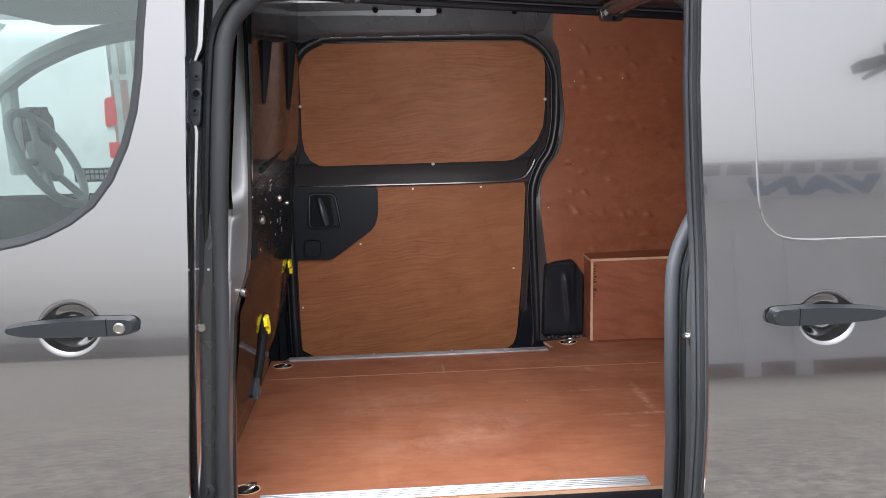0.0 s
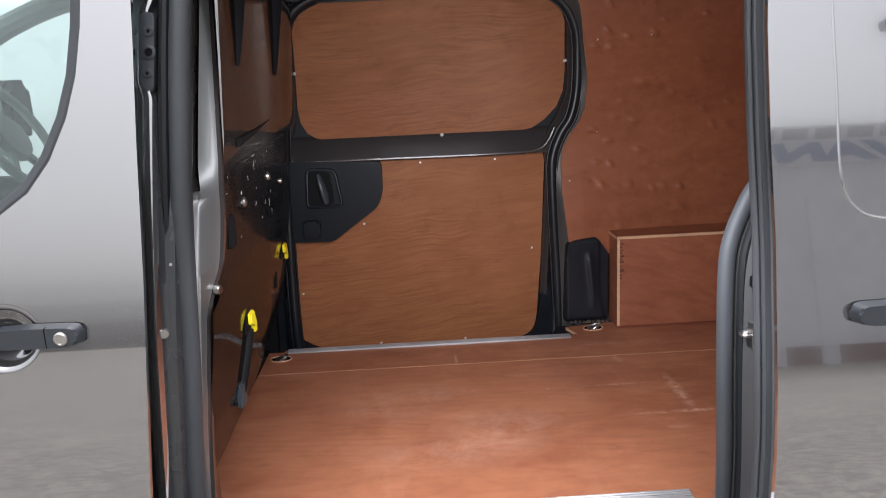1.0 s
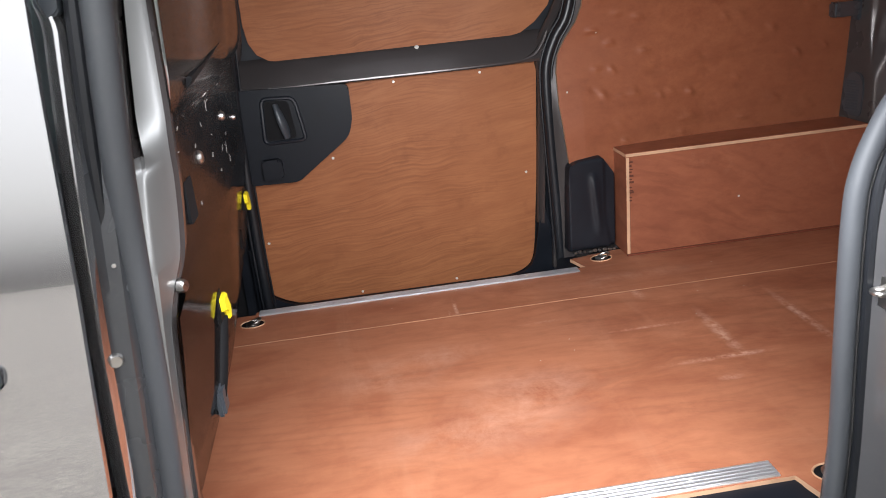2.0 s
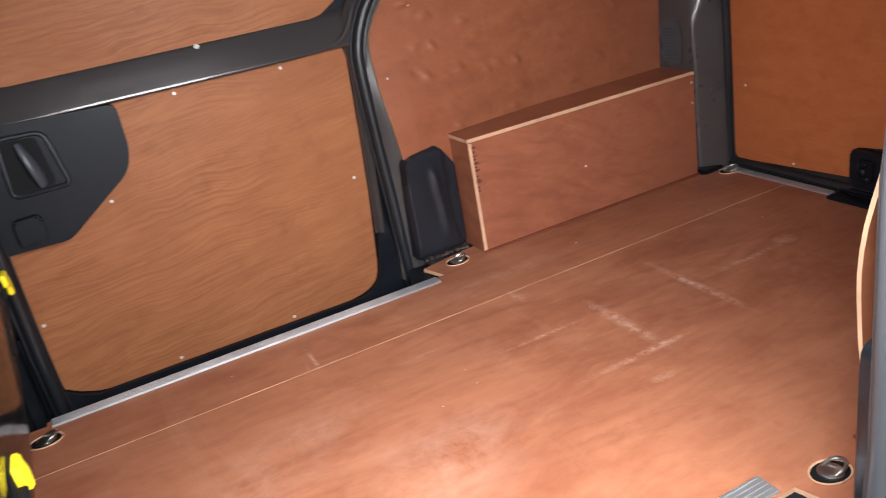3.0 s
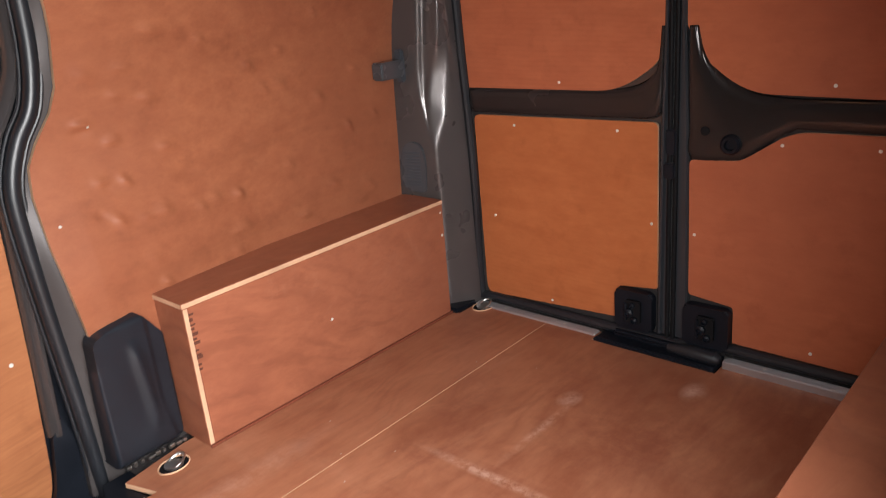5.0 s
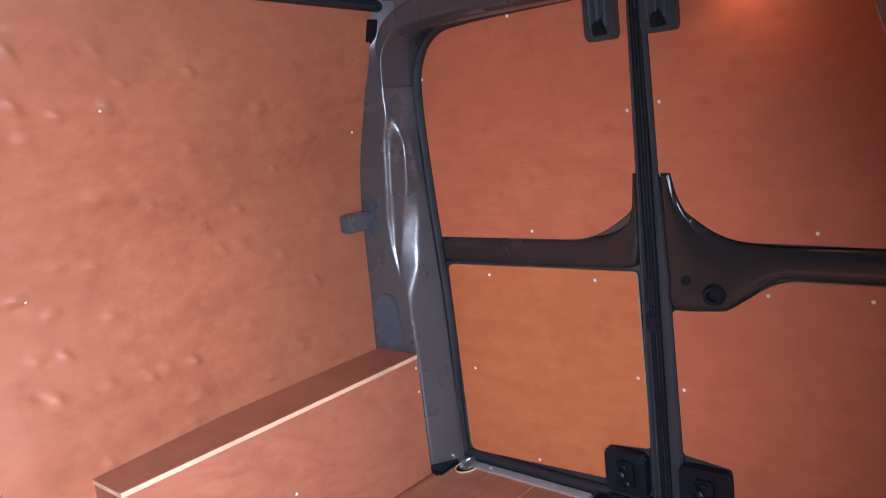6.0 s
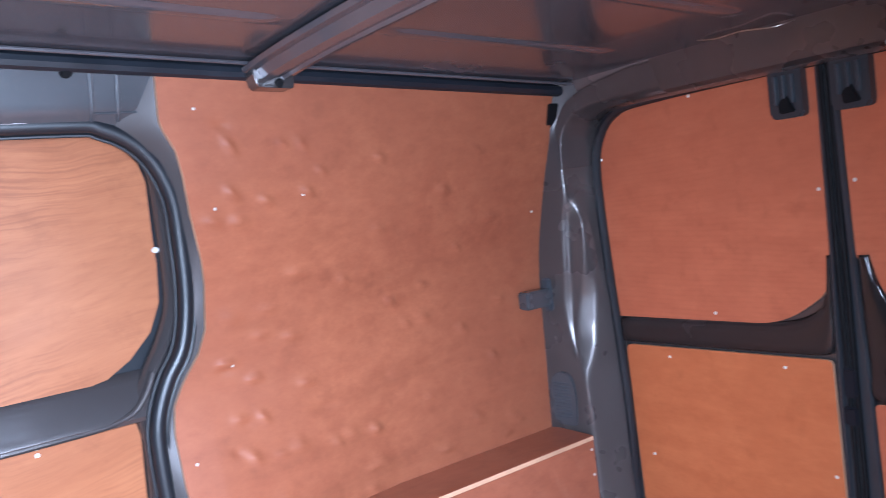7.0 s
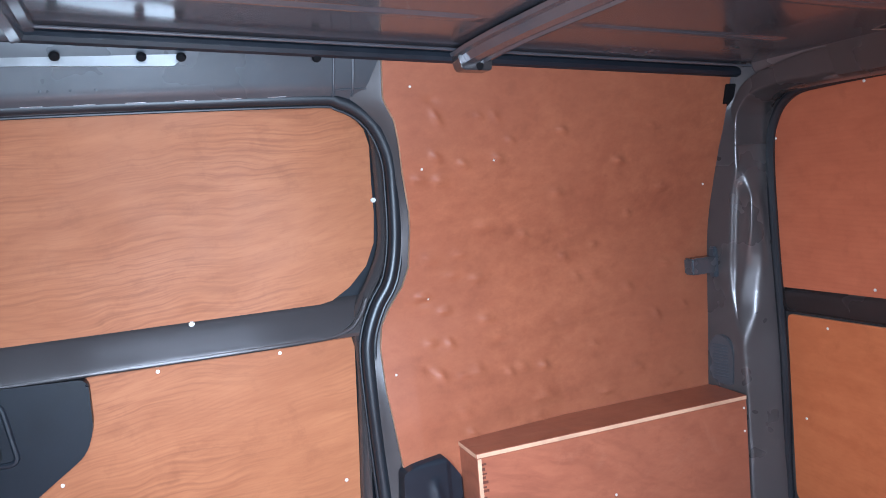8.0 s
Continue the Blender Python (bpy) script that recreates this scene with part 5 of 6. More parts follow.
bm = bmesh.new()
rings = []
for z in span(0.5, 2.05, 100):
    rings.append([bm.verts.new((bulk_x(y, z), y, z)) for y in span(-0.772 if z < 1.17 else -0.72, 0.90, 48)])
for a, b in zip(rings, rings[1:]):
    for j in range(48):
        f = bm.faces.new((a[j], a[j + 1], b[j + 1], b[j]))
        f.material_index = 1 if 1.205 < f.calc_center_median().z < 1.44 else 0
bmesh.ops.solidify(bm, geom=bm.faces[:], thickness=0.02)
for v in bm.verts:
    v.co.x = min(v.co.x, -1.0)
part("panel_sheet", bm, [BULK, BULK_WORN], bulk, sharp=50)
for y, z, r in ((-0.02, 1.343, 0.011), (-0.42, 1.332, 0.013), (0.36, 1.28, 0.008)):
    part("bolt", dome(bmesh.new(), (bulk_x(y, z) - 0.001, y, z), (1, 0, 0.1), r, 0.008), ZINC, bulk)
# slots are not cut: black plates on the sheet give their dark shade
for y, z, hy, hz in ((0.154, 0.99, 0.018, 0.024), (-0.56, 1.29, 0.03, 0.036)):
    bm = bmesh.new()
    prism(bm, "yz", rrect(y - hy, y + hy, z - hz, z + hz, 0.008), bulk_x(y, z) - 0.01, bulk_x(y, z) + 0.0035)
    part("slot", bm, DARK, bulk)
# long finger dimples under the roof, a slanting one below: black bars for shade
for y, z0, z1, w in ((-0.58, 1.645, 1.80, 0.030), (-0.03, 1.625, 1.83, 0.034)):
    bm = bmesh.new()
    tube(bm, smooth_path([(bulk_x(y, z) - 0.003, y + 0.08 * (z - z0), z) for z in span(z0, z1, 6)], 3), [w * (0.30 + 0.70 * (i / 18) ** 0.8) for i in range(19)], False, 10, 0.25)
    part("dimple_shade", bm, DARK, bulk)
bm = bmesh.new()
tube(bm, smooth_path([(bulk_x(-0.60, 1.482) - 0.002, -0.60, 1.482), (bulk_x(-0.42, 1.490) - 0.002, -0.42, 1.492), (bulk_x(-0.16, 1.51) - 0.002, -0.16, 1.51)], 5), [0.016, 0.017, 0.016, 0.015, 0.013, 0.011, 0.009, 0.008, 0.006, 0.004, 0.003], False, 10, 0.4)
part("dimple_shade", bm, DARK, bulk)
# pale scratches and scuffs in the paint of the channel
rng = random.Random(17)
bm = bmesh.new()
for _ in range(20):
    y, z = rng.uniform(-0.64, 0.10), rng.uniform(1.22, 1.43)
    a, l = rng.gauss(1.2, 0.8), rng.uniform(0.006, 0.030)
    pts = [(bulk_x(y + l * math.cos(a) * k, z + l * math.sin(a) * k) + 0.0005, y + l * math.cos(a) * k, z + l * math.sin(a) * k) for k in (0, 0.35 + rng.uniform(-0.1, 0.1), 1)]
    tube(bm, pts, [0.0002, 0.0005, 0.0002], False, 5)
part("scratches", bm, SCREW, bulk, "bright scratches in the dark paint")


def yellow_catch(y, z, x):
    ob = thing("bulkhead_catch", (x, y, z), "bright yellow plastic catch on the bulkhead", "catch", "yellow catches")
    bm = bmesh.new()
    prism(bm, "yz", rpoly([(y - 0.022, z + 0.026, 0.004), (y + 0.020, z + 0.026, 0.004), (y + 0.022, z + 0.004, 0.004), (y + 0.034, z - 0.004, 0.004), (y + 0.034, z - 0.030, 0.004), (y + 0.020, z - 0.034, 0.004), (y + 0.016, z - 0.012, 0.004), (y - 0.004, z - 0.004, 0.004), (y - 0.020, z - 0.002, 0.004)], 3), x, x + 0.012, 0.003)
    part("tab", bm, YELLOW, ob)
    bm = bmesh.new()
    block(bm, x - 0.05, x + 0.002, y - 0.035, y + 0.015, z - 0.025, z + 0.045, 0.006)
    part("socket", bm, DARK, ob)
    return ob


yellow_catch(-0.416, 1.032, bulk_x(-0.416, 1.032) + 0.004)
yellow_catch(0.367, 1.036, bulk_x(0.367, 1.036) + 0.004)
ob = thing("seat_belt_strap", (-1.23, -0.48, 0.76), "black webbing strap hanging down the bulkhead", "strap")
bm = bmesh.new()
tube(bm, smooth_path([(bulk_x(-0.40, 1.01) + 0.006, -0.40, 1.01), (bulk_x(-0.43, 0.95) + 0.006, -0.43, 0.95), (bulk_x(-0.47, 0.89) + 0.006, -0.47, 0.89), (bulk_x(-0.495, 0.845) + 0.008, -0.495, 0.845)], 6), [0.010 + 0.003 * (i / 18) for i in range(19)], False, 8, 0.35)
part("webbing", bm, DARK, ob)
bm = bmesh.new()
block(bm, bulk_x(-0.48, 0.87) - 0.004, bulk_x(-0.48, 0.87) + 0.016, -0.505, -0.455, 0.84, 0.90, 0.006)
part("buckle", bm, HANDLE, ob)

# ---- door pillar between cab door and doorway ----
bp = thing("pillar_front_west", (-1.2, -0.85, 0.4), "grey painted steel door pillar with bracket and screws", "pillar", kind="structure")
gap_x = curve_of([(0.3, -1.35), (0.834, -1.303), (1.076, -1.281), (1.344, -1.258), (1.515, -1.243), (1.815, -1.216), (2.0, -1.20)], 0.04)
edge_x = curve_of([(0.3, -1.24), (0.9, -1.207), (1.16, -1.187), (1.20, -1.178), (1.25, -1.160), (1.37, -1.145), (1.455, -1.139), (1.65, -1.135), (2.0, -1.130)], 0.012)
rib_x = curve_of([(0.3, 0.026), (0.75, 0.022), (0.95, 0.017), (1.35, 0.008), (1.6, 0.003), (2.0, 0.0)], 0.05)
edge_y = curve_of([(0.3, 0.800), (0.9, 0.785), (1.10, 0.774), (1.16, 0.764), (1.22, 0.738), (1.30, 0.726), (1.36, 0.732), (1.42, 0.742), (1.55, 0.727), (1.65, 0.714), (1.80, 0.695), (2.0, 0.669)], 0.02)
bm = bmesh.new()
rings = []
for z in sorted(set(span(0.36, 1.15, 14) + span(1.15, 1.27, 14) + span(1.27, 1.55, 28) + span(1.55, 1.80, 28) + span(1.80, 1.99, 8))):
    g, o, w = gap_x(z), outer_y(z), edge_x(z) - gap_x(z)
    k = max(0.0, min(1.0, (z - 1.585) / 0.045, (1.775 - z) / 0.045))
    k = k * k * (3 - 2 * k)
    q = max(0.0, min(1.0, (z - 1.38) / 0.09))
    q = q * q * (3 - 2 * q)
    d = o - edge_y(z)
    x13, y13 = g + 0.080 - 0.012 * q, o - 0.156 - (d - 0.014 - 0.156) * q
    s = rib_x(z)
    h = g + s
    prof = [(g - 0.05, o - 0.085), (h - 0.009 - 0.008 * k, o - 0.070), (h - 0.005 - 0.010 * k, o - 0.0585), (h + 0.004 - 0.012 * k, o - 0.057), (h + 0.012 - 0.013 * k, o - 0.0585), (h + 0.016 - 0.014 * k, o - 0.076), (h + 0.024 - 0.008 * k, o - 0.087),
            (g + 0.036 + 0.6 * s, o - 0.089), (g + 0.046 + 0.4 * s, o - 0.090), (g + 0.056 + 0.1 * s, o - 0.105), (g + 0.062, o - 0.140), (g + 0.063, o - 0.148), (g + 0.074 - 0.013 * q, o - 0.152 - (d + 0.030 - 0.152) * q), (x13, y13), (x13 + 0.7 * (g + w - 0.006 - x13), y13 + 0.7 * (o - d - y13)), (g + w - 0.006, o - d - 0.003), (g + w, o - d - 0.010), (g + w - 0.001, o - d - 0.030), (g + w - 0.030, o - d - 0.06), (-1.26, 0.575), (-1.30, 0.60), (g - 0.09, 0.78)]
    rings.append([bm.verts.new((x, -y, z)) for x, y in prof])
for a, b in zip(rings, rings[1:]):
    for j in range(len(a)):
        f = bm.faces.new((a[j], a[(j + 1) % len(a)], b[(j + 1) % len(a)], b[j]))
        slot = 10 <= j <= 12 and a[0].co.z > 1.40
        f.material_index = 2 if slot or j >= 15 else 1 if j == 0 or 5 <= j <= 9 else 3 if j >= 10 else 0
bm.faces.new(rings[0])
bm.faces.new(rings[-1])
part("pillar_skin", bm, [PAINT, RAIL, STEEL, PANEL_GREY], bp, sharp=40)
bm = bmesh.new()
prism(bm, "xz", rpoly([(-1.243, 1.605, 0.012), (-1.217, 1.600, 0.012), (-1.207, 1.735, 0.010), (-1.222, 1.742, 0.008), (-1.235, 1.735, 0.01)], 4), -0.834, -0.80, 0.005, 3)
for v in bm.verts:
    v.co.y += 0.17 * (v.co.z - 1.67)
plate = part("striker_plate", bm, HANDLE, bp, "dark striker bracket with three screws")
for x, z, r, hole in ((-1.219, 1.706, 0.009, 0.4), (-1.221, 1.670, 0.0125, 0.62), (-1.226, 1.634, 0.009, 0.4)):
    bm = bmesh.new()
    spin(bm, (x, -0.8335 + 0.17 * (z - 1.67), z), (0, -1, 0.17), [(r, 0.0), (r, 0.003), (r * 0.85, 0.004), (r * hole, 0.004), (r * hole, 0.0005)], 14)
    sc = part("screw", bm, HANDLE, plate)
    # black disc darkens the screw's recess in place of shade
    bm = bmesh.new()
    spin(bm, (x, -0.8338 + 0.17 * (z - 1.67), z), (0, -1, 0.17), [(r * hole, 0.0), (r * hole, 0.0015)], 10)
    part("socket", bm, DARK, plate)
for c, ax in (((-1.176, -0.735, 1.204), (1, -0.4, 0)), ((gap_x(1.163) + 0.030, -0.874, 1.163), (0.3, -1, 0))):
    bm = bmesh.new()
    spin(bm, c, ax, [(0.011, 0.0), (0.011, 0.005), (0.008, 0.011), (0.004, 0.011)], 12)
    part("bolt", bm, ZINC, bp)
bm = bmesh.new()
spin(bm, (-1.268, -0.862, 0.768), (0, -1, 0), [(0.020, 0.0), (0.020, 0.006), (0.012, 0.010), (0.009, 0.004), (0.002, 0.004)], 14)
part("torx_bolt", bm, HANDLE, bp)
bm = bmesh.new()
spin(bm, (gap_x(1.3) + 0.042, -0.862, 1.29), (0, -1, 0), [(0.003, 0.0), (0.003, 0.002)], 8)
part("rivet", bm, SCREW, bp)


# ---- outer skins ----
def car_handle(x0, x1, z, y, parent, barrel_at_end):
    """A pull handle over a round dish; runs from x0 to x1."""
    s = 1 if barrel_at_end else -1
    tip, end = (x0, x1) if barrel_at_end else (x1, x0)
    poly = [(tip, -0.004, 0.004), (tip + s * 0.03, -0.014, 0.01), (tip + s * 0.09, -0.019, 0.02), (end - s * 0.03, -0.021, 0.01), (end - s * 0.002, -0.016, 0.008), (end, 0.010, 0.008), (end - s * 0.014, 0.018, 0.01), (end - s * 0.10, 0.020, 0.02), (tip + s * 0.05, 0.014, 0.02), (tip, 0.006, 0.004)]
    bm = bmesh.new()
    prism(bm, "xz", rpoly([(u, z + v, q) for u, v, q in poly], 4), -y - 0.003, -y - 0.028, 0.008, 3)
    mid = (x0 + x1) / 2
    for v in bm.verts:
        f = max(0.0, (-v.co.y - y - 0.003) / 0.025)
        v.co.x = mid + (v.co.x - mid) * (1 - 0.05 * f)
        v.co.z = z + (v.co.z - z) * (1 - 0.12 * f)
    h = part("pull_handle", bm, HANDLE, parent, "dark grey plastic pull handle")
    ex = end - s * 0.060
    bm = bmesh.new()
    block(bm, ex - 0.0008, ex + 0.0008, -y - 0.0284, -y - 0.006, z - 0.0180, z + 0.0176)
    part("cap_joint", bm, DARK, h)
    if barrel_at_end:
        bm = bmesh.new()
        spin(bm, (x1 - 0.034, -y - 0.026, z - 0.002), (0, -1, 0), [(0.012, 0.0), (0.012, 0.004), (0.009, 0.006), (0.008, 0.004), (0.001, 0.004)], 16)
        part("lock_barrel", bm, ZINC, h)


def dish(x, z, cx, cz):
    d = math.hypot((x - cx) / 0.066, (z - cz) / 0.058)
    e = max(0.0, min(1.0, (1 - d) / 0.6))
    return 0.022 * e * e * (3 - 2 * e)


def fractions(left, right, c):
    """Column places, close together about a handle dish."""
    xs = span(left, c - 0.07, 14) + span(c - 0.07, c + 0.07, 70)[1:] + span(c + 0.07, right, 14)[1:]
    return [(x - left) / (right - left) for x in xs]


cab = thing("door_4", (-1.7, -0.93, 0.3), "closed grey metallic cab door with dark handle", "cab door", kind="structure")
WIN = [(1.25, -2.62), (1.33, -2.60), (1.34, -2.40), (1.356, -1.85), (1.364, -1.70), (1.371, -1.616), (1.379, -1.570), (1.394, -1.523), (1.416, -1.476), (1.449, -1.429), (1.499, -1.390), (1.567, -1.357), (1.636, -1.336), (1.716, -1.323), (1.796, -1.316), (1.863, -1.308), (2.0, -1.296)]
bm = bmesh.new()
zs = sorted(set(span(0.30, 1.13, 20) + span(1.13, 1.27, 70) + span(1.27, 1.28, 3) + span(1.28, 1.32, 4) + span(1.32, 1.42, 14) + span(1.42, 1.97, 20)))
edge_r = [(0.2, -1.285), (0.803, -1.265), (1.04, -1.251), (1.284, -1.241), (1.517, -1.236), (1.69, -1.230), (1.861, -1.227), (2.0, -1.222)]
panel(bm, rows_of([(0.2, -2.62), (1.32, -2.62)] + [(z, x) for z, x in WIN if z > 1.325], edge_r, zs), lambda x, z: skin_y(z) - 0.012 - dish(x, z, -1.487, 1.198), 0.012, fractions(-2.62, -1.244, -1.487), -1, 0)
part("outer_skin", bm, PAINT, cab, "grey metallic painted skin")
bm = bmesh.new()
tube(bm, [(x - 0.004, -skin_y(z) + 0.008, z) for z, x in WIN[2:]], 0.0135, False, 10, 0.5)
part("window_seal", bm, RUBBER_SKY_GREY, cab, "grey rubber window surround")
bm = bmesh.new()
tube(bm, [(x + 0.009, -skin_y(z) + 0.005, z - 0.004) for z, x in WIN[2:]], 0.0035, False, 8)
part("seal_lip", bm, RUBBER, cab, "thin black outer lip of the window surround")
bm = bmesh.new()
panel(bm, [(z, -2.6, float(np.interp(z, *zip(*WIN))) + 0.004) for z in span(1.34, 1.97, 14)], lambda x, z: skin_y(z) - 0.022, 0.004, 6, -1, 0)
pane = part("window_pane", bm, GLASS, cab, "green-tinted side window glass")
pane.visible_shadow = False
car_handle(-1.612, -1.343, 1.203, skin_y(1.205), cab, True)
bm = bmesh.new()
panel(bm, [(z, -2.55, -1.34) for z in span(0.5, 1.36, 8)], lambda x, z: 0.86, 0.05, 4, -1, 0)
part("door_card", bm, DARK, cab, "black cab door card")

# open sliding door standing outside the body
slide = thing("door_5", (0.5, -1.0, 0.3), "open sliding door, grey metallic, slid back along the body", "sliding door", kind="structure")


def slide_y(z):
    return skin_y(z) + 0.088


lead = [(0.2, -0.195), (0.787, -0.182), (0.956, -0.174), (1.142, -0.171), (1.318, -0.169), (1.49, -0.173), (1.66, -0.173), (1.827, -0.165), (2.0, -0.155)]
bm = bmesh.new()
panel(bm, rows_of(lead, [(0.2, 1.12), (2.0, 1.12)], sorted(set(span(0.32, 1.11, 24) + span(1.11, 1.25, 70) + span(1.25, 1.27, 4) + span(1.27, 1.95, 24)))), lambda x, z: slide_y(z) - 0.012 - dish(x, z, 0.081, 1.180), 0.012, fractions(-0.171, 1.12, 0.081), -1, 0)
part("outer_skin", bm, PAINT, slide, "grey metallic painted skin")
bm = bmesh.new()
panel(bm, [(z, a + 0.004, b + 0.05) for z, a, b in rows_of(lead, lead, span(0.34, 1.93, 30))], lambda x, z: slide_y(z) - 0.068, 0.054, 2, -1, 0)
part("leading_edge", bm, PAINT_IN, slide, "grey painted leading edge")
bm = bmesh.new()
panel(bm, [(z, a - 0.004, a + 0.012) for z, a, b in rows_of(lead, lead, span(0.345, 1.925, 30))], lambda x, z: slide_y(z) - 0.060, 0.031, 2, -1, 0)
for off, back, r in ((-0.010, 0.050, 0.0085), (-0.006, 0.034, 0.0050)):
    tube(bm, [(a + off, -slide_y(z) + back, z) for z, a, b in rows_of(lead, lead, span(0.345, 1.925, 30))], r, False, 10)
part("gasket", bm, RUBBER_SKY_GREY, slide, "grey rubber gasket along the leading edge")
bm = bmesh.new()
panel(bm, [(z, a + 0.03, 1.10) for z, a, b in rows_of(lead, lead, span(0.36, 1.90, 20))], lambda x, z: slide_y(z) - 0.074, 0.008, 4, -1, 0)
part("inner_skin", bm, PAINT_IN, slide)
bm = bmesh.new()
tube(bm, [(a + 0.006, -slide_y(z) + 0.006, z) for z, a, b in rows_of(lead, lead, span(0.34, 1.93, 20))], 0.004, False, 6)
part("edge_seal", bm, DARK, slide, "thin black edge gasket")
bm = bmesh.new()
gp = [Vector((x, -slide_y(z) + 0.002, z)) for x, z in ((-0.067, 1.95), (-0.066, 1.825), (-0.064, 1.691), (-0.060, 1.543), (-0.058, 1.441), (-0.050, 1.389), (-0.032, 1.362), (-0.003, 1.346), (0.057, 1.340), (0.209, 1.340), (1.0, 1.334))]
tube(bm, smooth_path(gp, 6), 0.0034, False, 8)
part("pressed_line", bm, PAINT, slide, "raised pressed window outline")
car_handle(-0.050, 0.204, 1.191, slide_y(1.195), slide, False)
# body side behind the open door, roof side and sill
bm = bmesh.new()
panel(bm, rows_of([(0.2, -0.095), (1.2, -0.105), (1.45, -0.03), (1.8, -0.03), (1.9, -0.06), (2.1, -0.06)], [(0.2, 1.08), (2.1, 1.08)], span(0.30, 2.06, 30)), lambda x, z: outer_y(z) - 0.10, 0.10, 6, -1, 0)
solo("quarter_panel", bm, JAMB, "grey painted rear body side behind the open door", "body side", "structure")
jamb_x = curve_of([(0.3, -0.150), (0.80, -0.154), (1.0, -0.162), (1.2, -0.167), (1.28, -0.159), (1.355, -0.129), (1.42, -0.089), (1.52, -0.068), (1.65, -0.066), (1.75, -0.076), (1.835, -0.119), (2.0, -0.13)], 0.02)
bm = bmesh.new()
rings = []
for z in span(0.34, 1.96, 50):
    xs, o = jamb_x(z), outer_y(z)
    prof = [(xs, seal_y(z) + 0.030), (xs + 0.022, seal_y(z) + 0.040), (xs + 0.034, o - 0.085), (xs + 0.038, o - 0.030), (xs + 0.046, o - 0.006), (xs + 0.066, o + 0.001), (xs + 0.066, o - 0.05), (xs + 0.05, seal_y(z) + 0.02)]
    rings.append([bm.verts.new((x, -y, z)) for x, y in prof])
for a, b in zip(rings, rings[1:]):
    for j in range(8):
        bm.faces.new((a[j], a[(j + 1) % 8], b[(j + 1) % 8], b[j]))
bm.faces.new(rings[0])
bm.faces.new(rings[-1])
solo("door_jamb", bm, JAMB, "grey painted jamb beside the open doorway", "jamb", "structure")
ob = thing("door_striker", (-0.13, -0.86, 1.09), "zinc door striker loop on the doorway jamb", "striker")
bm = bmesh.new()
block(bm, -0.134, -0.122, -0.890, -0.856, 1.065, 1.120, 0.003)
part("plate", bm, ZINC, ob)
bm = bmesh.new()
tube(bm, smooth_path([(-0.130, -0.862, 1.094), (-0.144, -0.863, 1.094), (-0.148, -0.868, 1.094), (-0.144, -0.880, 1.094), (-0.130, -0.882, 1.094)], 4), 0.005, False, 8)
part("loop", bm, ZINC, ob)
bm = bmesh.new()
block(bm, -0.138, -0.122, -0.89, -0.868, 1.185, 1.215, 0.005)
part("guide_block", bm, PLASTIC, ob)
bm = bmesh.new()
panel(bm, [(z, -2.7, 1.08) for z in span(0.30, 0.53, 6)], lambda x, z: outer_y(z) - 0.07, 0.05, 6, -1, 0)
solo("sill", bm, PLASTIC, "black sill under the side doorway", "sill", "structure")
bm = bmesh.new()
panel(bm, [(z, -2.7, 1.08) for z in span(1.925, 2.06, 6)], lambda x, z: outer_y(z) - 0.16, 0.16, 6, -1, 0)
solo("roof_side", bm, PAINT_IN, "grey painted roof edge over the doorway", "roof edge", "structure")

bm = bmesh.new()
rings = []
for x in span(-2.32, 1.09, 16):
    rings.append([bm.verts.new((x, y, 2.085 - 0.03 * (y / 0.8) ** 2 - 0.02 * max(0.0, (-1.9 - x) / 0.4))) for y in span(-0.80, 0.80, 12)])
for a, b in zip(rings, rings[1:]):
    for j in range(12):
        bm.faces.new((a[j], a[j + 1], b[j + 1], b[j]))
bmesh.ops.solidify(bm, geom=bm.faces[:], thickness=0.01)
solo("roof_skin", bm, PAINT, "grey metallic painted outer roof of the van", "roof", "structure")

# ---- cab ----
cabin = thing("cab_shell", (-2.0, 0, 0.4), "pale grey cab lining with windscreen and dark floor", "cab", kind="structure")
bm = bmesh.new()
block(bm, -2.75, -1.40, -0.85, 0.90, 0.40, 0.50)
part("cab_floor", bm, DARK, cabin)
bm = bmesh.new()
block(bm, -2.20, -1.38, -0.80, 0.88, 1.985, 2.015, 0.01)
part("headlining", bm, GREY_TRIM, cabin)
bm = bmesh.new()
panel(bm, [(z, -2.75, -1.36) for z in span(0.42, 1.28, 8)], lambda x, z: outer_y(z) - 0.07, 0.06, 4, 1, 0)
part("far_door", bm, DARK, cabin)
bm = bmesh.new()
tube(bm, smooth_path([(-1.45, 0.80, 1.965), (-1.75, 0.80, 1.962), (-2.00, 0.80, 1.93), (-2.20, 0.80, 1.862), (-2.36, 0.81, 1.775), (-2.62, 0.84, 1.58), (-2.85, 0.86, 1.40)], 6), 0.042, False, 10)
part("far_a_pillar", bm, GREY_TRIM, cabin)
bm = bmesh.new()
tube(bm, smooth_path([(-1.38, 0.80, 1.95), (-1.40, 0.83, 1.7), (-1.43, 0.87, 1.40)], 6), 0.05, False, 10)
part("far_b_pillar", bm, GREY_TRIM, cabin)
# bar in pale grey, lightened for the sky reflected in the window glass
bm = bmesh.new()
tube(bm, smooth_path([(-2.385, 0.825, 1.74), (-2.395, 0.84, 1.55), (-2.40, 0.86, 1.38)], 6), 0.035, False, 10)
part("quarter_bar", bm, GREY_TRIM, cabin)
bm = bmesh.new()
prism(bm, "xz", rpoly([(-2.9, 0.5, 0.0), (-2.25, 0.5, 0.03), (-2.16, 1.00, 0.06), (-2.25, 1.20, 0.06), (-2.42, 1.275, 0.05), (-2.9, 1.25, 0.0)], 5), -0.82, 0.82, 0.015, 2)
part("dashboard", bm, DARK, cabin, "black dashboard")
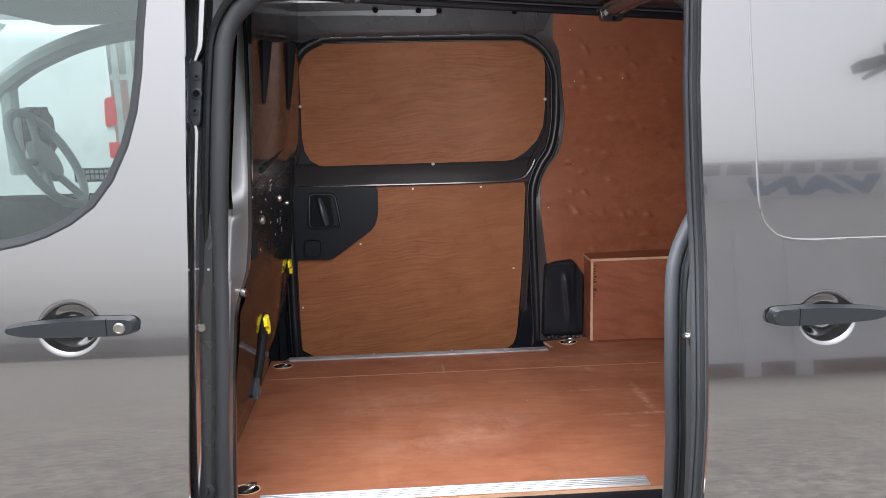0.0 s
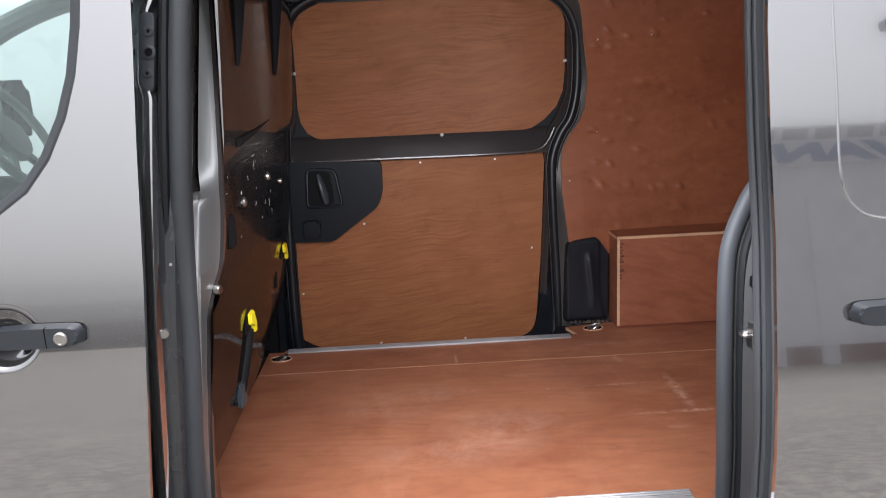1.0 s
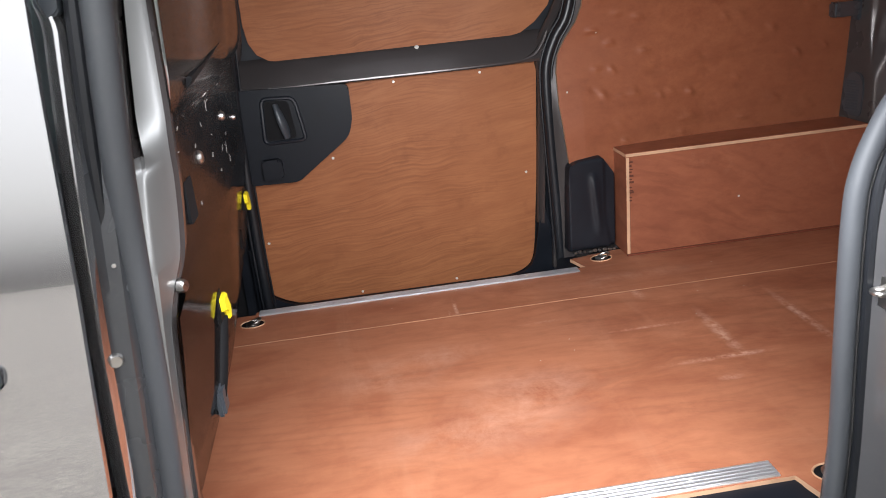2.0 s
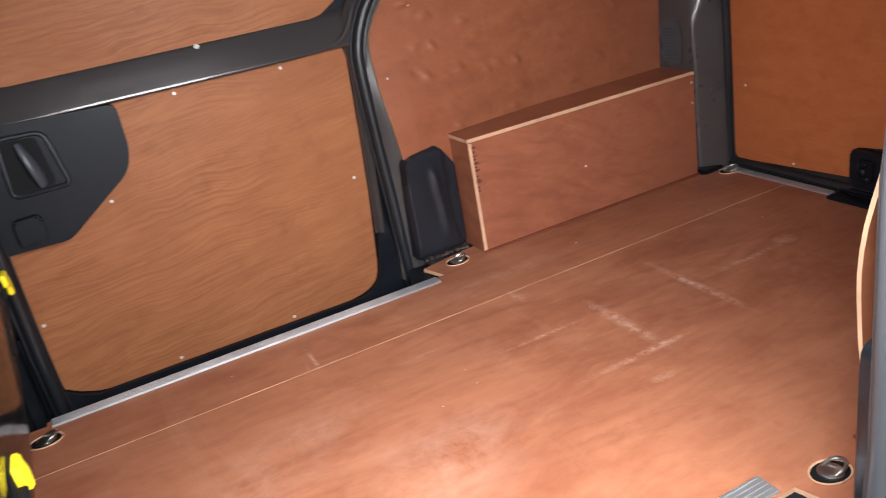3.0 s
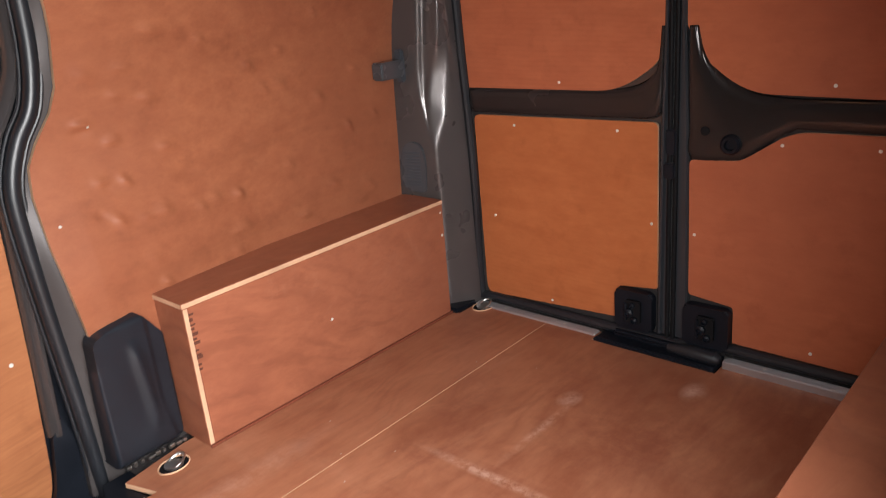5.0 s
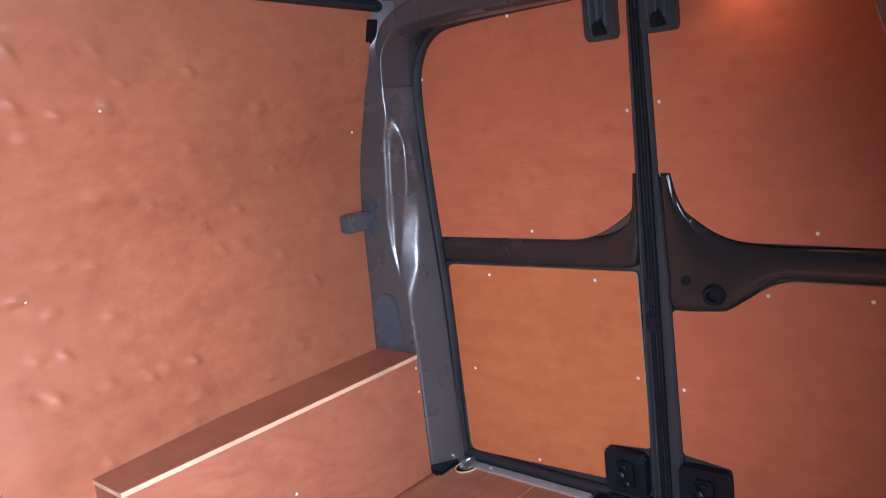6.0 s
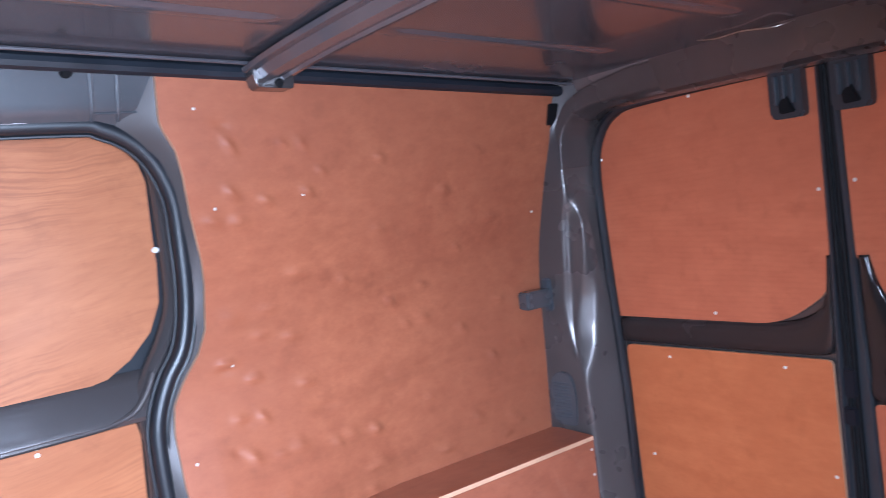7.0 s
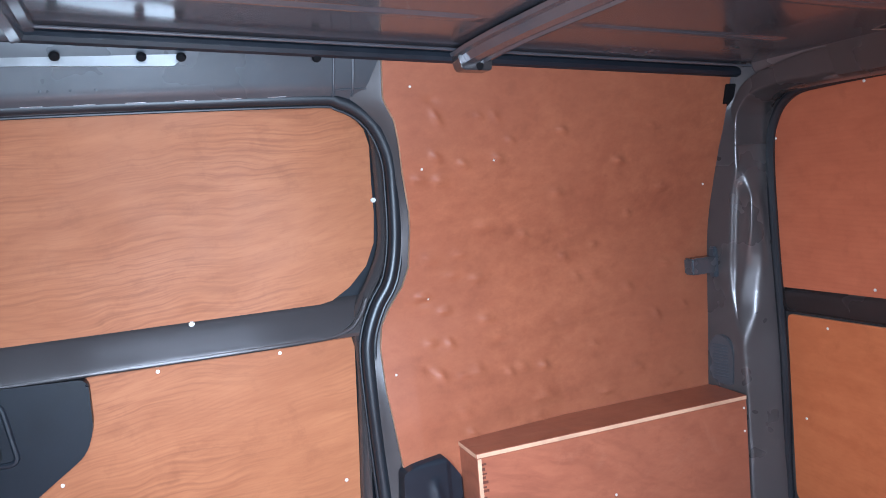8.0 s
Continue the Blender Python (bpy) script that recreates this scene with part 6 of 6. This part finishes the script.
bm = bmesh.new()
for a, b in (((-2.32, 1.98), (-2.95, 1.36)),):
    v = [bm.verts.new((x, y, z)) for x, z in (a, b) for y in (-0.74, 0.74)]
    bm.faces.new((v[0], v[1], v[3], v[2]))
bmesh.ops.solidify(bm, geom=bm.faces[:], thickness=0.005)
ws = part("windscreen", bm, GLASS, cabin)
ws.visible_shadow = False
bm = bmesh.new()
block(bm, -3.0, -2.88, -0.85, 0.85, 0.35, 1.36, 0.02)
part("front_panel", bm, DARK, cabin)

# wheel coloured pale grey to carry the side window's sky reflection
ob = thing("steering_wheel", (-2.05, 0.36, 1.45), "steering wheel in the cab, paled for sky reflection in the glass", "steering wheel")
tilt = Matrix.Translation((-2.06, 0.36, 1.47)) @ Euler((0, radians(62), 0)).to_matrix().to_4x4()
bm = bmesh.new()
tube(bm, [tilt @ Vector((0.19 * math.cos(a), 0.19 * math.sin(a), 0)) for a in span(0, 2 * math.pi * 31 / 32, 31)], 0.016, True, 10)
part("rim", bm, GREY_TRIM, ob)
bm = bmesh.new()
spin(bm, tilt @ Vector((0, 0, -0.05)), tilt.to_3x3() @ Vector((0, 0, 1)), [(0.055, 0.0), (0.085, 0.03), (0.075, 0.055), (0.02, 0.062)], 18)
part("hub", bm, GREY_TRIM, ob)
for a in (0.4, math.pi - 0.4 + 2.7, math.pi - 0.4, 2.0 * math.pi - 1.57):
    bm = bmesh.new()
    tube(bm, [tilt @ Vector((0.07 * math.cos(a), 0.07 * math.sin(a), -0.015)), tilt @ Vector((0.185 * math.cos(a), 0.185 * math.sin(a), 0))], 0.014, False, 8)
    part("spoke", bm, GREY_TRIM, ob)

ob = thing("wing_mirror", (-2.42, 1.05, 1.5), "black door mirror on the far cab door", "mirror")
bm = bmesh.new()
prism(bm, "yz", rpoly([(0.98, 1.42, 0.04), (1.17, 1.43, 0.04), (1.16, 1.66, 0.05), (0.99, 1.65, 0.05)], 5), -2.45, -2.36, 0.03, 3)
part("housing", bm, DARK, ob)
bm = bmesh.new()
tube(bm, [(-2.42, 0.90, 1.40), (-2.42, 1.04, 1.45)], 0.03, False, 8)
part("arm", bm, DARK, ob)

# ---- beyond the cab: parked white van and palisade fence ----
ob = thing("parked_van", (-4.2, 4.6, 0), "parked white panel van with red tail lamps", "van")
bm = bmesh.new()
prism(bm, "yz", rpoly([(4.0, 0.35, 0.05), (5.9, 0.35, 0.05), (5.9, 1.4, 0.1), (5.78, 2.35, 0.2), (4.12, 2.35, 0.2), (4.0, 1.4, 0.1)], 5), -8.0, -3.22, 0.05, 3)
part("body", bm, WHITE_PAINT, ob)
bm = bmesh.new()
prism(bm, "xz", rpoly([(-3.29, 1.49, 0.03), (-3.20, 1.51, 0.02), (-3.20, 1.74, 0.02), (-3.28, 1.72, 0.03)], 4), 3.985, 4.20, 0.01)
part("tail_lamp", bm, RED_LENS, ob)
bm = bmesh.new()
prism(bm, "xz", rrect(-3.28, -3.20, 1.24, 1.37, 0.02), 3.985, 4.20, 0.01)
part("tail_lamp", bm, RED_LENS, ob)
for y in (4.05, 5.85):
    for x in (-3.9, -7.0):
        bm = bmesh.new()
        spin(bm, (x, y - 0.1, 0.33), (0, 1, 0), [(0.19, 0.0), (0.32, 0.01), (0.33, 0.05), (0.33, 0.17), (0.32, 0.2)], 24)
        part("wheel", bm, RUBBER, ob)
bm = bmesh.new()
block(bm, -3.35, -3.15, 4.05, 5.85, 0.35, 0.55, 0.03)
part("bumper", bm, PLASTIC, ob)
van = ob
van.rotation_euler = (0, 0, radians(25))
van.location = (-4.22, 4.16, 0)
fence = thing("palisade_fence", (-2.0, 6.6, 0), "galvanised steel palisade fence behind the yard", "fence")
bm = bmesh.new()
prism(bm, "xz", [(-0.034, -0.02), (0.034, -0.02), (0.034, 2.25), (0.018, 2.38), (0.0, 2.42), (-0.018, 2.38), (-0.034, 2.25)], -0.006, 0.006, 0.0)
bmesh.ops.recalc_face_normals(bm, faces=bm.faces)
pale = bpy.data.meshes.new("pale")
bm.to_mesh(pale)
bm.free()
pale.materials.append(GALV)
for i in range(56):
    o = new("pale", pale)
    o.parent = fence
    o.location = (-5.0 + i * 0.155, 0, 0)
for z in (0.45, 1.95):
    bm = bmesh.new()
    block(bm, -7.2, 2.0, 6.61, 6.65, z, z + 0.06, 0.004)
    part("rail", bm, GALV, fence)

ob = thing("window_sticker", (-2.1, 0.87, 1.35), "blue-grey dealer sticker with two lines of bars", "sticker")
bm = bmesh.new()
prism(bm, "xz", rrect(-2.175, -1.98, 1.335, 1.395, 0.006), 0.862, 0.864)
sheet = part("sheet", bm, HANDLE, ob)
for z, w in ((1.372, 0.013), (1.347, 0.018)):
    for n in range(9):
        bm = bmesh.new()
        x = -2.165 + 0.0195 * n
        block(bm, x, x + 0.014, 0.8605, 0.8615, z, z + w)
        part("bar", bm, WHITE_CLIP, sheet)
ob = thing("boundary_wall", (-3.0, 8.2, 0), "brown-red boarded wall behind the fence", "wall", kind="structure")
bm = bmesh.new()
block(bm, -9.0, 4.0, 8.2, 8.4, 0, 2.0)
part("boards", bm, BRICK_RED, ob)

SIGN_GREY = plain("pale_sign_face", (0.80, 0.80, 0.82), 0.6, vary=0.05)
# ---- workshop across the yard, seen in the paintwork ----
shop = thing("workshop_building", (3.0, -16.0, 0), "low grey clad workshop with pale posts and grey plinth", "building")
bm = bmesh.new()
block(bm, 1.2, 22.0, -20.0, -13.4, 0.0, 3.84)
part("wall", bm, CLADDING, shop)
bm = bmesh.new()
block(bm, 1.2, 22.0, -13.4, -13.36, 0.0, 0.5)
part("plinth", bm, BRICK_RED, shop, "brown plinth along the foot")
bm = bmesh.new()
block(bm, 1.2, 22.0, -13.4, -13.30, 0.50, 0.62)
part("ledge", bm, SIGN_GREY, shop, "pale ledge over the plinth")
for x in (3.0, 5.25, 6.2, 10.4, 14.0):
    bm = bmesh.new()
    block(bm, x, x + 0.30, -13.4, -13.28, 0.0, 3.25, 0.02)
    part("post", bm, SIGN_GREY, shop, "white painted post")
for x in (11.6, 15.4):
    bm = bmesh.new()
    block(bm, x, x + 2.0, -13.42, -13.35, 0.9, 2.5, 0.03)
    part("window", bm, PLASTIC, shop, "dark window")
sign = thing("sign_board", (5.0, -13.2, 3.3), "pale fascia sign board with grey-blue lettering on the workshop", "sign")
bm = bmesh.new()
block(bm, 1.4, 10.5, -13.4, -13.3, 3.84, 4.56, 0.02)
board = part("board", bm, SIGN_GREY, sign)
post = thing("yard_light", (8.75, -12.5, 0), "dark floodlight arms on a galvanised yard pole", "floodlight")
bm = bmesh.new()
tube(bm, [(8.75, -12.5, 0), (8.35, -12.5, 6.45)], [0.10, 0.07], False, 12)
part("pole", bm, GALV, post)
for x, z, w, h, a in ((7.95, 6.32, 0.42, 0.10, 14), (8.45, 6.62, 0.22, 0.17, 4), (7.92, 6.12, 0.22, 0.045, 26), (8.62, 6.36, 0.24, 0.07, 10)):
    bm = bmesh.new()
    prism(bm, "xz", rrect(-w, w, -h, h, 0.03), -0.15, 0.15, 0.02)
    bm.transform(Matrix.Translation((x, -12.6, z)) @ Euler((0, radians(-a), 0)).to_matrix().to_4x4())
    part("lamp_head", bm, PLASTIC, post)
INK = plain("blue_grey_ink", (0.22, 0.26, 0.40), 0.6, vary=0.1)
INK_GREY = plain("grey_ink", (0.36, 0.35, 0.36), 0.6, vary=0.1)


def lettering(text, size, x, y, z, material, parent, wide=1.0):
    """Solid letters that read from the van's side."""
    cu = bpy.data.curves.new("lettering", "FONT")
    cu.body, cu.size, cu.extrude, cu.align_x, cu.offset = text, size, 0.004, "LEFT", 0.03
    tmp = bpy.data.objects.new("lettering", cu)
    scene.collection.objects.link(tmp)
    bpy.context.view_layer.update()
    me = bpy.data.meshes.new_from_object(tmp.evaluated_get(bpy.context.evaluated_depsgraph_get()))
    bpy.data.objects.remove(tmp)
    me.transform(Matrix(((wide, 0.35, 0, 0), (0, 1, 0, 0), (0, 0, 1, 0), (0, 0, 0, 1))))
    me.transform(Matrix.Translation(Vector((x, y, z)) - origin_of(parent)) @ Euler((radians(90), 0, radians(180))).to_matrix().to_4x4())
    me.materials.clear()
    me.materials.append(material)
    ob = new("lettering", me)
    ob.parent = parent
    return ob


x = 8.2
for word, run in (("VAN", 3.3), ("CENTRE", 3.4)):
    lettering(word, 0.45, x, -13.29, 3.91, INK, board, 2.7 if word == "VAN" else 1.9)
    x -= run
for i in range(11):
    bm = bmesh.new()
    x = 8.1 - i * 0.60
    prism(bm, "xz", [(x - 0.46, 4.30), (x, 4.30), (x + 0.05, 4.50), (x - 0.41, 4.50)], -13.305, -13.285)
    part("name_bar", bm, INK_GREY, board, "plain grey bar")
